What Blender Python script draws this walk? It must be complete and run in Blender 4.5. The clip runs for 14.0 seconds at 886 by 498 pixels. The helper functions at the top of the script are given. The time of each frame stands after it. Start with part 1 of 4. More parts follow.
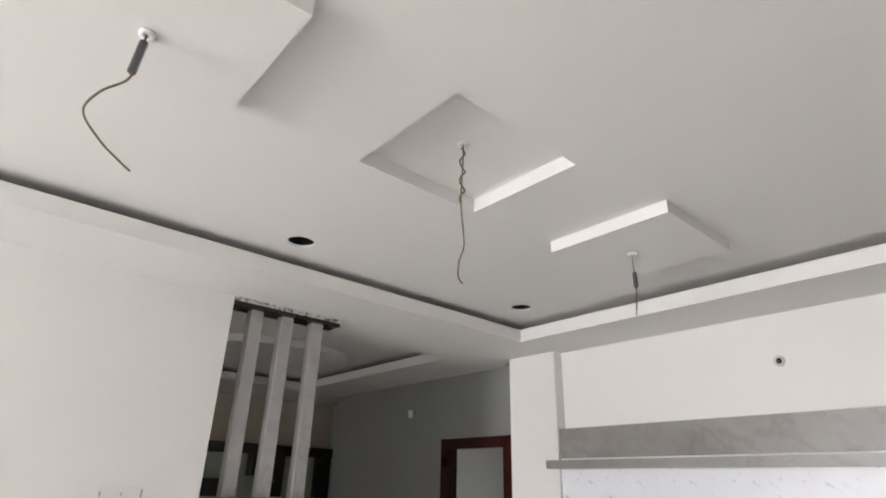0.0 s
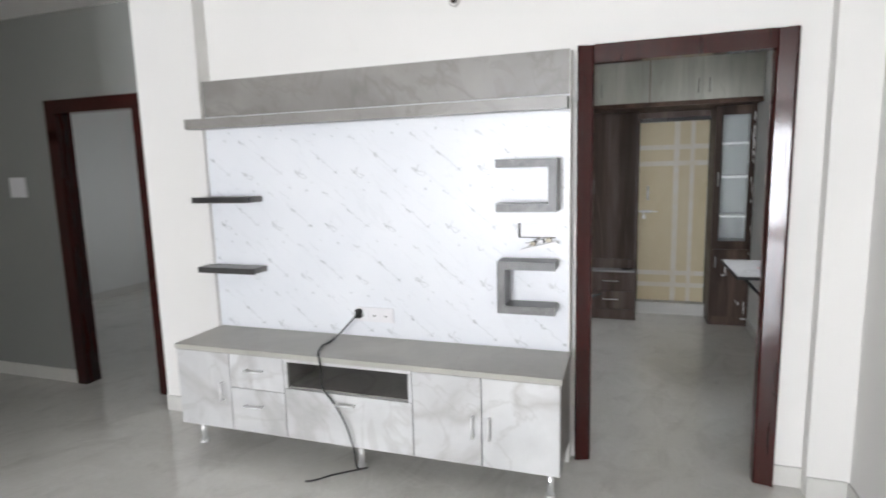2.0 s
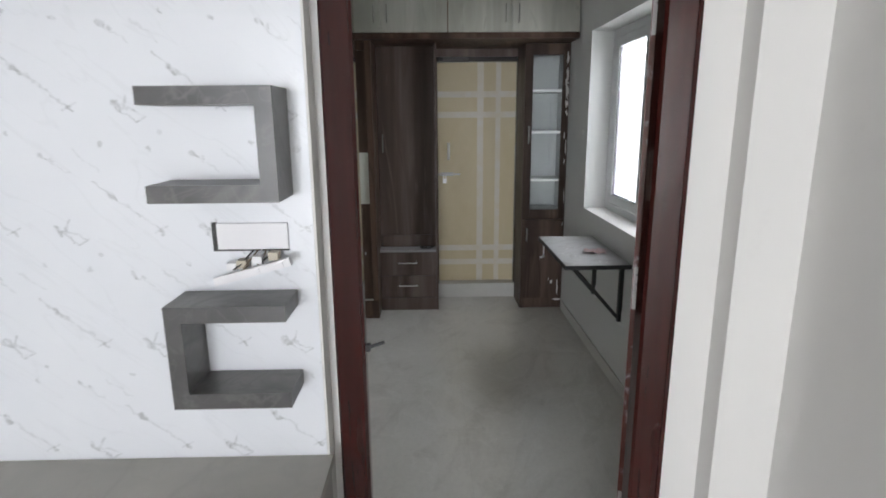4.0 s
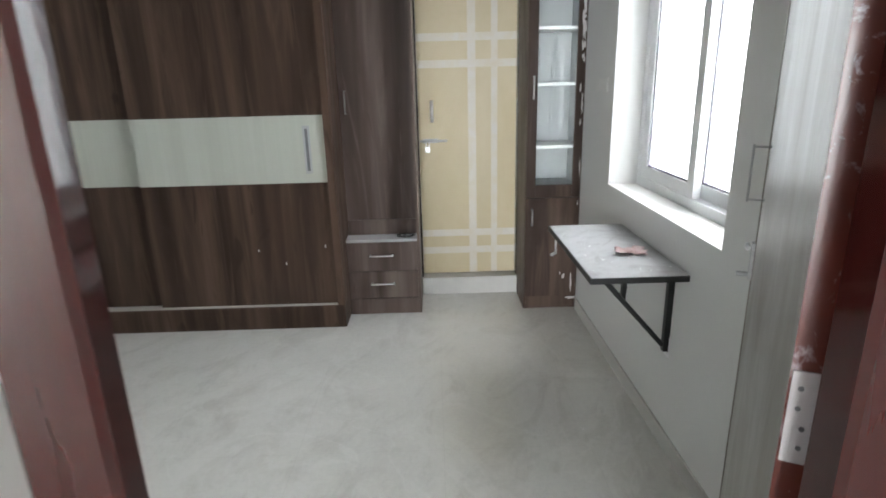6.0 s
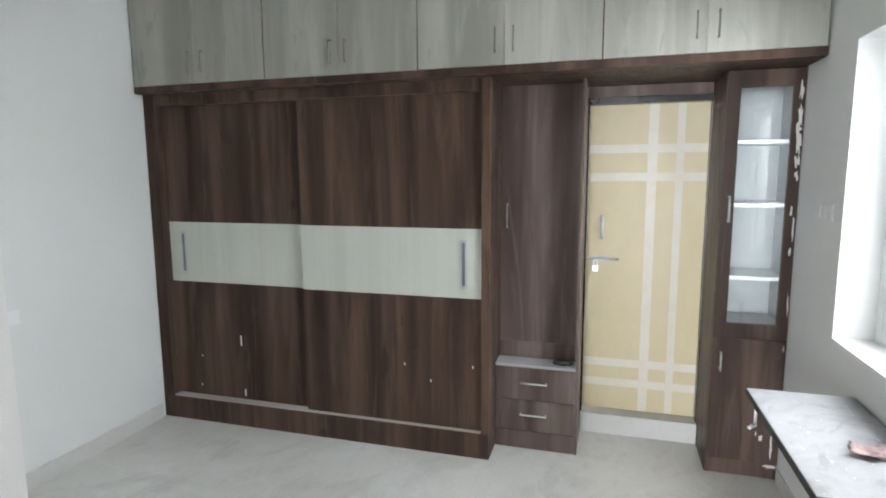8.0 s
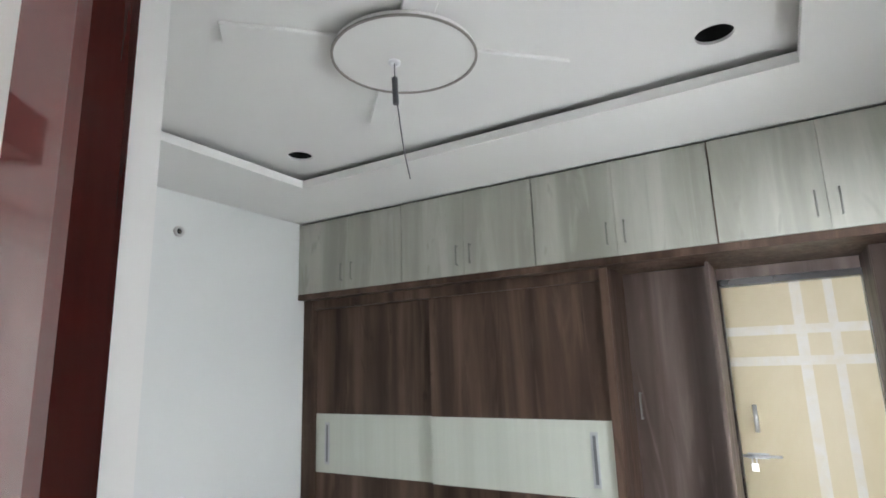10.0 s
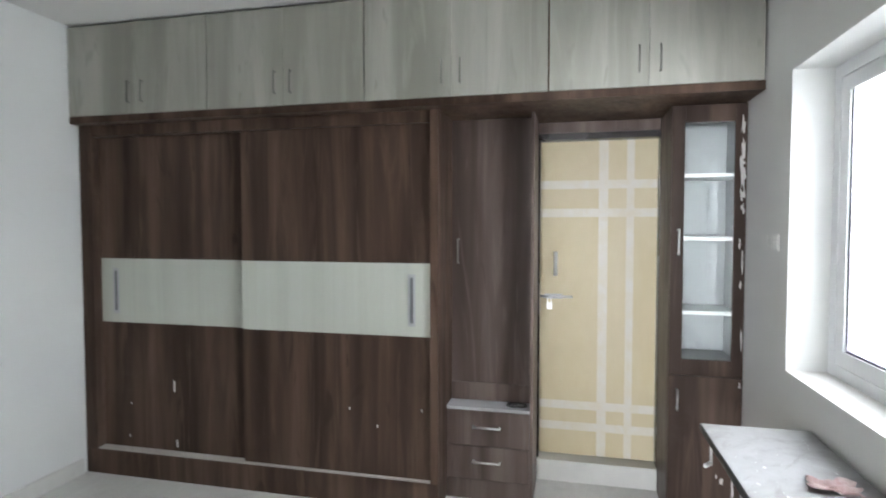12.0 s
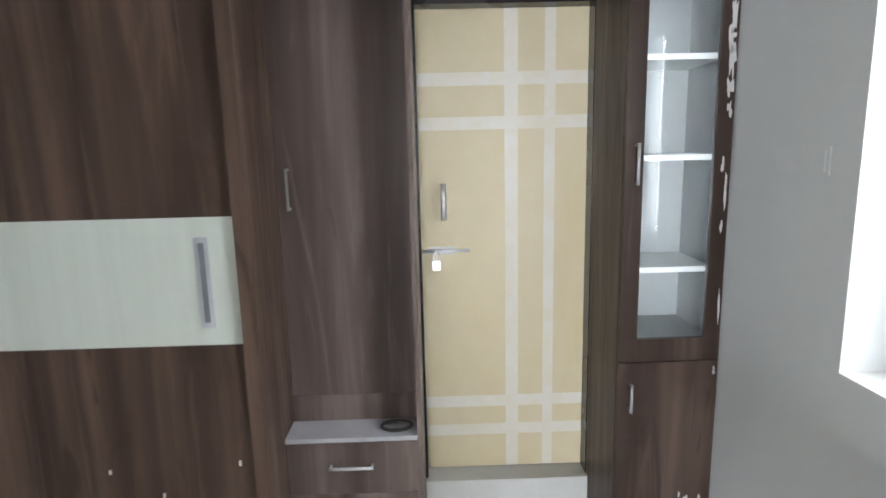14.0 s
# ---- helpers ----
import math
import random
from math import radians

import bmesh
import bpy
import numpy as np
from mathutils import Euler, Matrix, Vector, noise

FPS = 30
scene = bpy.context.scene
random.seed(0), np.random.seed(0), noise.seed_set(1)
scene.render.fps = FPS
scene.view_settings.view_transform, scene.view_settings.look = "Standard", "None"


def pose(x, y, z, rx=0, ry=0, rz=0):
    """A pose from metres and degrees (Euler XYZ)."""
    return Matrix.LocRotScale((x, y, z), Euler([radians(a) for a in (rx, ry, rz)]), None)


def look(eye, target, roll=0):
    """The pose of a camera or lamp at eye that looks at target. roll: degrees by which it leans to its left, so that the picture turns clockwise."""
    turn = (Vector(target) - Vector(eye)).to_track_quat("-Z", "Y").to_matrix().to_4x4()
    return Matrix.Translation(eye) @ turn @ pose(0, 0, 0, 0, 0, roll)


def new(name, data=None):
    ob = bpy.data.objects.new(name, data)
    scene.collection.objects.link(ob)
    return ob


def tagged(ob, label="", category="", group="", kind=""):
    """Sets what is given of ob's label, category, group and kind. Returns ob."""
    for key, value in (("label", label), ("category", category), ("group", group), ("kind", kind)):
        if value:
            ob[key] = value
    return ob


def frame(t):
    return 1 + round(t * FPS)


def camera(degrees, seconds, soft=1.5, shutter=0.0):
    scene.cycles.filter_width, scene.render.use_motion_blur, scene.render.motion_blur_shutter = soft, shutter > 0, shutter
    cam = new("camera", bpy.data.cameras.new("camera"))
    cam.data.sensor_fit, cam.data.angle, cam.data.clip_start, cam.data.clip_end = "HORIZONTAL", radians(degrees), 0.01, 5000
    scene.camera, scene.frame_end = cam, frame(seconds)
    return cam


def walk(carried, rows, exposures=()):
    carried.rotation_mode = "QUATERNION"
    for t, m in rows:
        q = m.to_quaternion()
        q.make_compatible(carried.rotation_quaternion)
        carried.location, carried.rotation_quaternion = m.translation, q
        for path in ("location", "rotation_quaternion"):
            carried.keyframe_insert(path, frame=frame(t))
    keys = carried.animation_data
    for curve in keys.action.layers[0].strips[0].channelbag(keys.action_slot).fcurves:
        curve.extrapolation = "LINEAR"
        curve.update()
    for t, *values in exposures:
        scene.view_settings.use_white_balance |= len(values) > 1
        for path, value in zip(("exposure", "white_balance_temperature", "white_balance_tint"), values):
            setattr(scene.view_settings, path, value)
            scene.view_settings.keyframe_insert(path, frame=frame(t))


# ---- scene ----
cam = camera(76.8, 14.0, soft=1.7, shutter=0.3)
PATH = [
    (0, (0.245, 0.388, 1.668), (1.445, 1.779, 2.458), 1.6),
    (0.5, (0.335, 0.375, 1.648), (1.697, 1.723, 2.222), 0.4),
    (1, (0.551, 0.377, 1.627), (2.208, 1.491, 1.743), -1.9),
    (1.5, (0.721, 0.463, 1.581), (2.475, 1.41, 1.429), -2.2),
    (2, (1.0, 0.667, 1.561), (2.875, 1.304, 1.275), -1.5),
    (2.5, (1.33, 0.619, 1.518), (3.268, 0.966, 1.167), -1.2),
    (3, (1.741, 0.569, 1.537), (3.694, 0.76, 1.15), -1.3),
    (3.5, (2.123, 0.646, 1.52), (4.079, 0.694, 1.106), -0.5),
    (3.7, (2.244, 0.662, 1.528), (4.199, 0.661, 1.104), -0.4),
    (5.8, (3.337, 0.58, 1.439), (5.261, 0.491, 0.9), -1.4),
    (6, (3.385, 0.507, 1.449), (5.300, 0.484, 0.871), -1.5),
    (6.5, (3.534, 0.352, 1.491), (5.432, 0.584, 0.904), -2.6),
    (7, (3.61, 0.351, 1.504), (5.511, 0.742, 1.019), -1.9),
    (7.5, (3.691, 0.452, 1.544), (5.598, 0.917, 1.161), -1.0),
    (8, (3.713, 0.494, 1.573), (5.616, 1.05, 1.307), -0.3),
    (8.5, (3.696, 0.421, 1.611), (5.566, 1.12, 1.48), -0.1),
    (9, (3.648, 0.343, 1.597), (5.456, 1.197, 1.663), -0.5),
    (9.2, (3.638, 0.326, 1.595), (5.415, 1.231, 1.749), -1.2),
    (9.7, (3.65, 0.325, 1.588), (5.358, 1.311, 1.918), -1.6),
    (10.25, (3.66, 0.33, 1.58), (5.333, 1.335, 2.013), -1.9),
    (10.8, (3.67, 0.33, 1.57), (5.401, 1.27, 1.917), -2.2),
    (11.3, (3.685, 0.334, 1.558), (5.487, 1.177, 1.765), -2.3),
    (11.5, (3.726, 0.346, 1.532), (5.582, 1.082, 1.638), -1.7),
    (12, (3.841, 0.418, 1.472), (5.788, 0.869, 1.391), -0.0),
    (12.5, (4.05, 0.46, 1.455), (6.025, 0.691, 1.24), -0.1),
    (13, (4.34, 0.431, 1.456), (6.312, 0.609, 1.175), -0.8),
    (13.5, (4.685, 0.521, 1.444), (6.658, 0.584, 1.124), -0.5),
    (14, (5.006, 0.558, 1.455), (6.975, 0.522, 1.104), -1.4),
]
EXPOSURES = [(0.0, -0.46, 6550, 14), (0.5, -0.42, 6450, 13), (1.0, -0.32, 6300, 12), (1.5, -0.2, 6200, 11), (2.0, -0.1, 6250, 11), (2.5, -0.4, 6250, 11), (3.0, -0.42, 6250, 11), (3.5, -0.46, 6250, 11), (6.0, 0.74, 6250, 9), (7.5, 1.02, 6150, 9), (9.0, 1.25, 6180, 10), (11.5, 0.96, 6150, 10), (12.0, 0.96, 6150, 10), (13.0, 0.84, 6050, 9), (14.0, 1.03, 6030, 10)]
walk(cam, [(t, look(eye, target, roll)) for t, eye, target, roll in PATH], EXPOSURES)

# ---- light ----
world = bpy.data.worlds.new("world")
scene.world = world
world.use_nodes = True
wn = world.node_tree
sky = wn.nodes.new("ShaderNodeTexSky")
sky.sky_type, sky.sun_disc, sky.sun_elevation, sky.sun_rotation = "NISHITA", False, radians(50), radians(200)
wn.nodes["Background"].inputs["Strength"].default_value = 0.12
wn.links.new(sky.outputs[0], wn.nodes["Background"].inputs["Color"])

sun = new("sun", bpy.data.lights.new("sun", "SUN"))
sun.data.energy, sun.data.angle, sun.data.color = 0.8, radians(15), (1.0, 0.96, 0.9)
sun.matrix_world = look((0, 0, 10), (3.0, 6.0, 0))


def area_light(name, at, to, wide, high, power, color=(1, 1, 1)):
    """An area lamp standing for daylight at an opening, seen or assumed."""
    lamp = new(name, bpy.data.lights.new(name, "AREA"))
    lamp.data.shape, lamp.data.size, lamp.data.size_y = "RECTANGLE", wide, high
    lamp.data.energy, lamp.data.color = power, color
    lamp.matrix_world = look(at, to)
    return lamp


area_light("bedroom_daylight", (5.64, -0.92, 1.72), (5.64, 0.28, 0.72), 1.18, 1.15, 29, (0.96, 0.98, 1.0))
area_light("living_daylight", (-6.92, 2.35, 1.2), (0.0, 1.7, 1.15), 2.2, 2.1, 560, (0.97, 0.985, 1.0))
# fill lamp added for the dining space at an assumed, unseen opening
area_light("dining_fill", (-6.92, 5.4, 1.4), (0.0, 5.4, 1.3), 1.4, 1.8, 85, (0.97, 0.985, 1.0))
# fill lamp added to brighten the back room, whose window is unseen
area_light("back_room_fill", (7.9, 5.0, 1.5), (5.0, 5.0, 1.2), 1.2, 1.2, 9, (1.0, 1.0, 0.97))

# ---- materials ----


def nodes_of(name):
    m = bpy.data.materials.new(name)
    m.use_nodes = True
    return m, m.node_tree, m.node_tree.nodes["Principled BSDF"]


def coords(nt, scale=(1, 1, 1), turn=(0, 0, 0), shift=True):
    """Object coordinates in metres; each object takes its own stretch of the pattern."""
    tc, mp, first = nt.nodes.new("ShaderNodeTexCoord"), nt.nodes.new("ShaderNodeMapping"), nt.nodes.new("ShaderNodeMapping")
    mp.inputs["Scale"].default_value, first.inputs["Rotation"].default_value = scale, [radians(a) for a in turn]
    nt.links.new(tc.outputs["Object"], first.inputs["Vector"])
    nt.links.new(first.outputs[0], mp.inputs["Vector"])
    if shift:
        oi, mul = nt.nodes.new("ShaderNodeObjectInfo"), nt.nodes.new("ShaderNodeMath")
        mul.operation = "MULTIPLY"
        mul.inputs[1].default_value = 37.0
        nt.links.new(oi.outputs["Random"], mul.inputs[0])
        nt.links.new(mul.outputs[0], mp.inputs["Location"])
    return mp.outputs[0]


def tex_noise(nt, vec, scale, detail=4.0, rough=0.55, distortion=0.0):
    n = nt.nodes.new("ShaderNodeTexNoise")
    n.inputs["Scale"].default_value, n.inputs["Detail"].default_value = scale, detail
    n.inputs["Roughness"].default_value, n.inputs["Distortion"].default_value = rough, distortion
    nt.links.new(vec, n.inputs["Vector"])
    return n.outputs["Fac"]


def ramp(nt, fac, stops):
    r = nt.nodes.new("ShaderNodeValToRGB")
    while len(r.color_ramp.elements) < len(stops):
        r.color_ramp.elements.new(0.5)
    for e, (p, c) in zip(r.color_ramp.elements, stops):
        e.position, e.color = p, (*c, 1) if len(c) == 3 else c
    nt.links.new(fac, r.inputs["Fac"])
    return r.outputs["Color"]


def mix(nt, fac, a, b, how="MIX"):
    m = nt.nodes.new("ShaderNodeMix")
    m.data_type, m.blend_type = "RGBA", how
    for v, i in ((fac, 0), (a, 6), (b, 7)):
        if isinstance(v, (int, float)):
            m.inputs[i].default_value = v
        elif isinstance(v, tuple):
            m.inputs[i].default_value = (*v, 1)
        else:
            nt.links.new(v, m.inputs[i])
    return m.outputs[2]


def bump(nt, bsdf, height, strength=0.2, distance=0.002):
    b = nt.nodes.new("ShaderNodeBump")
    b.inputs["Strength"].default_value, b.inputs["Distance"].default_value = strength, distance
    nt.links.new(height, b.inputs["Height"])
    nt.links.new(b.outputs["Normal"], bsdf.inputs["Normal"])


def paint(name, color, rough=0.6, uneven=0.06, relief=0.12):
    """Rolled wall paint: a little blotchy, with fine roller relief."""
    m, nt, b = nodes_of(name)
    v = coords(nt, shift=False)
    dark = tuple(c * (1 - uneven) for c in color)
    col = mix(nt, tex_noise(nt, v, 1.3, 5), dark, color)
    scuff = ramp(nt, tex_noise(nt, v, 6.0, 8, 0.7), [(0.62, (0, 0, 0)), (0.78, (1, 1, 1))])
    col = mix(nt, scuff, col, tuple(c * 0.93 for c in color))
    nt.links.new(col, b.inputs["Base Color"])
    b.inputs["Roughness"].default_value = rough
    bump(nt, b, tex_noise(nt, v, 160.0, 2), relief, 0.001)
    return m


def wood(name, dark, mid, light, rough=0.42, grain=9.0, along="z", sheen=0.35):
    """Wood-look laminate, grain along one axis, in bands a hand wide."""
    m, nt, b = nodes_of(name)
    def run(across, length):
        return coords(nt, (across, across, length) if along == "z" else (across, length, across))

    band = tex_noise(nt, run(grain, 0.30), 1.0, 2, 0.45, 0.5)
    streak = tex_noise(nt, run(grain * 1.7, 0.8), 1.0, 4, 0.55, 1.8)
    line = tex_noise(nt, run(grain * 5.0, 2.0), 1.0, 4, 0.6, 1.2)
    col = ramp(nt, band, [(0.30, dark), (0.52, mid), (0.74, light)])
    col = mix(nt, ramp(nt, streak, [(0.30, (0.45, 0.45, 0.45)), (0.52, (0, 0, 0))]), col, dark)
    col = mix(nt, ramp(nt, streak, [(0.54, (0, 0, 0)), (0.74, (0.6, 0.6, 0.6))]), col, light)
    col = mix(nt, ramp(nt, line, [(0.30, (0.7, 0.7, 0.7)), (0.62, (1, 1, 1))]), mix(nt, 0.55, col, dark), col)
    knot = ramp(nt, tex_noise(nt, run(grain * 0.9, 1.3), 1.0, 2, 0.4, 3.5), [(0.66, (0, 0, 0)), (0.74, (0.5, 0.5, 0.5))])
    col = mix(nt, knot, col, dark)
    wear = ramp(nt, tex_noise(nt, coords(nt), 5.0, 6, 0.7), [(0.60, (0, 0, 0)), (0.85, (1, 1, 1))])
    col = mix(nt, mix(nt, 0.06, (0, 0, 0), wear), col, (0.32, 0.28, 0.25))
    nt.links.new(col, b.inputs["Base Color"])
    nt.links.new(ramp(nt, line, [(0.3, (rough + 0.1,) * 3), (0.7, (rough - 0.08,) * 3)]), b.inputs["Roughness"])
    b.inputs["Specular IOR Level"].default_value = sheen
    bump(nt, b, line, 0.12, 0.0008)
    return m


def marble(name, base, cloud, vein, vein_at=0.03, rough=0.25, size=2.2):
    """Marble-look laminate: broad clouds and soft running veins."""
    m, nt, b = nodes_of(name)
    v = coords(nt, (1, 1, 1), (20, 35, 30))
    col = mix(nt, ramp(nt, tex_noise(nt, v, size, 6, 0.55, 0.6), [(0.3, (0, 0, 0)), (0.75, (1, 1, 1))]), cloud, base)
    for sc, width, strength in ((size * 0.55, vein_at, 0.5), (size * 1.3, vein_at * 0.6, 0.3)):
        f = tex_noise(nt, coords(nt, (1.0, 1.0, 0.75), (15 * sc, 40, 25)), sc, 5, 0.5, 1.1)
        line = ramp(nt, f, [(0.5 - width, (0, 0, 0)), (0.5, (strength,) * 3), (0.5 + width, (0, 0, 0))])
        col = mix(nt, line, col, vein)
    nt.links.new(col, b.inputs["Base Color"])
    b.inputs["Roughness"].default_value = rough
    return m


def flecked_marble(name):
    """Pale laminate with short slanting grey flecks and faint long lines."""
    m, nt, b = nodes_of(name)
    v = coords(nt, shift=False)
    col = mix(nt, tex_noise(nt, v, 3.0, 5), (0.74, 0.76, 0.80), (0.83, 0.84, 0.87))
    def calc(how, a, b=0.0):
        m = nt.nodes.new("ShaderNodeMath")
        m.operation = how
        for i, val in enumerate((a, b)):
            if isinstance(val, (int, float)):
                m.inputs[i].default_value = val
            else:
                nt.links.new(val, m.inputs[i])
        return m.outputs[0]

    # one printed motif, repeated on a slanting grid: a comma with a long tail, a swirl and a few dots
    wide, high, slip = 0.365, 0.303, 0.1825
    sep = nt.nodes.new("ShaderNodeSeparateXYZ")
    nt.links.new(v, sep.inputs[0])
    shake = calc("MULTIPLY", calc("SUBTRACT", tex_noise(nt, v, 34.0, 3), 0.5), 0.030)
    right = calc("ADD", calc("SUBTRACT", 0.119, sep.outputs[1]), shake)
    down = calc("ADD", calc("SUBTRACT", 0.430, sep.outputs[2]), calc("MULTIPLY", shake, -0.8))
    row = calc("FLOOR", calc("DIVIDE", down, high))
    p = calc("FLOORED_MODULO", calc("SUBTRACT", right, calc("MULTIPLY", row, slip)), wide)
    q = calc("SUBTRACT", down, calc("MULTIPLY", row, high))

    def stroke(ax, ay, bx, by, r0, r1):
        """A tapering line from one point of the motif to another."""
        dx, dy = bx - ax, by - ay
        px, py = calc("SUBTRACT", p, ax), calc("SUBTRACT", q, ay)
        t = calc("DIVIDE", calc("ADD", calc("MULTIPLY", px, dx), calc("MULTIPLY", py, dy)), dx * dx + dy * dy)
        t = calc("MINIMUM", calc("MAXIMUM", t, 0.0), 1.0)
        ex, ey = calc("SUBTRACT", px, calc("MULTIPLY", t, dx)), calc("SUBTRACT", py, calc("MULTIPLY", t, dy))
        gap = calc("SQRT", calc("ADD", calc("MULTIPLY", ex, ex), calc("MULTIPLY", ey, ey)))
        r = calc("ADD", calc("MULTIPLY", t, r1 - r0), r0)
        return calc("MINIMUM", calc("MULTIPLY", calc("MAXIMUM", calc("SUBTRACT", 1.0, calc("DIVIDE", gap, r)), 0.0), 1.7), 1.0)

    broken = ramp(nt, tex_noise(nt, v, 55.0, 4, 0.7), [(0.36, (0.12, 0.12, 0.12)), (0.60, (1, 1, 1))])
    for strength, strokes in (
        (0.66, ((0.156, 0.036, 0.170, 0.050, 0.011, 0.008), (0.014, 0.118, 0.028, 0.136, 0.010, 0.007), (0.272, 0.128, 0.280, 0.137, 0.007, 0.005))),
        (0.35, ((0.170, 0.046, 0.278, 0.135, 0.0055, 0.0035), (0.120, 0.004, 0.158, 0.038, 0.004, 0.0035), (0.255, 0.136, 0.290, 0.118, 0.004, 0.003))),
        (0.48, ((0.028, 0.128, 0.088, 0.150, 0.006, 0.003), (0.026, 0.136, 0.062, 0.164, 0.005, 0.003), (0.064, 0.164, 0.086, 0.152, 0.004, 0.003), (0.046, 0.102, 0.036, 0.126, 0.004, 0.005))),
        (0.55, ((0.079, 0.230, 0.084, 0.234, 0.008, 0.006), (0.111, 0.188, 0.115, 0.191, 0.006, 0.005), (0.186, 0.240, 0.198, 0.250, 0.009, 0.005), (0.212, 0.250, 0.216, 0.254, 0.006, 0.004), (0.330, 0.215, 0.335, 0.219, 0.006, 0.005))),
        (0.24, ((0.198, 0.250, 0.250, 0.285, 0.004, 0.003), (0.262, 0.232, 0.322, 0.282, 0.0045, 0.003))),
    ):
        for st in strokes:
            col = mix(nt, calc("MULTIPLY", calc("MULTIPLY", stroke(*st), strength), broken), col, (0.33, 0.34, 0.35))
    long_ = tex_noise(nt, coords(nt, (1, 0.7, 4.5), (-41, 0, 0), False), 2.2, 4, 0.5, 0.6)
    line = ramp(nt, long_, [(0.488, (0, 0, 0)), (0.5, (0.13, 0.13, 0.13)), (0.512, (0, 0, 0))])
    col = mix(nt, line, col, (0.55, 0.56, 0.58))
    nt.links.new(col, b.inputs["Base Color"])
    b.inputs["Roughness"].default_value = 0.3
    return m


def floor_tiles(name):
    """Large polished vitrified floor tiles, dusty and water-marked after the building work."""
    m, nt, b = nodes_of(name)
    v = coords(nt, shift=False)
    col = mix(nt, tex_noise(nt, v, 2.5, 8, 0.6), (0.64, 0.63, 0.59), (0.75, 0.74, 0.70))
    speck = tex_noise(nt, v, 60.0, 3)
    col = mix(nt, ramp(nt, speck, [(0.35, (0.12, 0.12, 0.12)), (0.6, (0, 0, 0))]), col, (0.40, 0.39, 0.37))
    dust = ramp(nt, tex_noise(nt, v, 1.6, 6, 0.62, 0.5), [(0.34, (0, 0, 0)), (0.68, (1, 1, 1))])
    col = mix(nt, mix(nt, 0.42, (0, 0, 0), dust), col, (0.79, 0.775, 0.74))
    mop = ramp(nt, tex_noise(nt, coords(nt, (1.0, 1.8, 1.0), (0, 0, 25), False), 2.3, 7, 0.68, 1.1), [(0.50, (0, 0, 0)), (0.68, (0.34, 0.34, 0.34))])
    col = mix(nt, mop, col, (0.42, 0.405, 0.375))
    tide = tex_noise(nt, coords(nt, (1.0, 1.0, 1.0), (0, 0, 70), False), 1.4, 5, 0.55, 1.6)
    rim = ramp(nt, tide, [(0.50, (0, 0, 0)), (0.525, (0.22, 0.22, 0.22)), (0.55, (0, 0, 0))])
    col = mix(nt, rim, col, (0.84, 0.83, 0.80))
    crumb = ramp(nt, tex_noise(nt, v, 24.0, 3, 0.7), [(0.73, (0, 0, 0)), (0.76, (0.7, 0.7, 0.7))])
    col = mix(nt, crumb, col, (0.86, 0.85, 0.83))
    brick = nt.nodes.new("ShaderNodeTexBrick")
    brick.offset, brick.squash = 0.0, 1.0
    for k, val in (("Scale", 1.0), ("Mortar Size", 0.0016), ("Mortar Smooth", 0.3), ("Brick Width", 0.6), ("Row Height", 0.6)):
        brick.inputs[k].default_value = val
    brick.inputs["Color1"].default_value = brick.inputs["Color2"].default_value = (0, 0, 0, 1)
    brick.inputs["Mortar"].default_value = (1, 1, 1, 1)
    nt.links.new(v, brick.inputs["Vector"])
    col = mix(nt, mix(nt, 0.10, (0, 0, 0), brick.outputs["Color"]), col, (0.25, 0.24, 0.22))
    nt.links.new(col, b.inputs["Base Color"])
    nt.links.new(ramp(nt, dust, [(0.0, (0.045,) * 3), (1.0, (0.13,) * 3)]), b.inputs["Roughness"])
    b.inputs["Specular IOR Level"].default_value = 0.75
    return m


def enamel(name, dark, light, rough=0.07):
    """Brush-painted glossy enamel over timber."""
    m, nt, b = nodes_of(name)
    f = tex_noise(nt, coords(nt, (30, 30, 2)), 1.0, 4, 0.6)
    nt.links.new(mix(nt, f, dark, light), b.inputs["Base Color"])
    nt.links.new(ramp(nt, tex_noise(nt, coords(nt), 3.0, 3), [(0.3, (rough,) * 3), (0.8, (rough + 0.06,) * 3)]), b.inputs["Roughness"])
    b.inputs["Specular IOR Level"].default_value = 0.5
    bump(nt, b, tex_noise(nt, coords(nt, (1, 1, 0.25)), 30.0, 3, 0.5), 0.2, 0.0012)
    return m


def plain(name, color, rough=0.4, metal=0.0, uneven=0.1, scale=18.0):
    m, nt, b = nodes_of(name)
    f = tex_noise(nt, coords(nt), scale, 5, 0.6)
    nt.links.new(mix(nt, f, tuple(c * (1 - uneven) for c in color), tuple(min(1, c * (1 + uneven * 0.4)) for c in color)), b.inputs["Base Color"])
    nt.links.new(ramp(nt, f, [(0.3, (max(0.03, rough - 0.06),) * 3), (0.7, (rough + 0.08,) * 3)]), b.inputs["Roughness"])
    b.inputs["Metallic"].default_value = metal
    return m


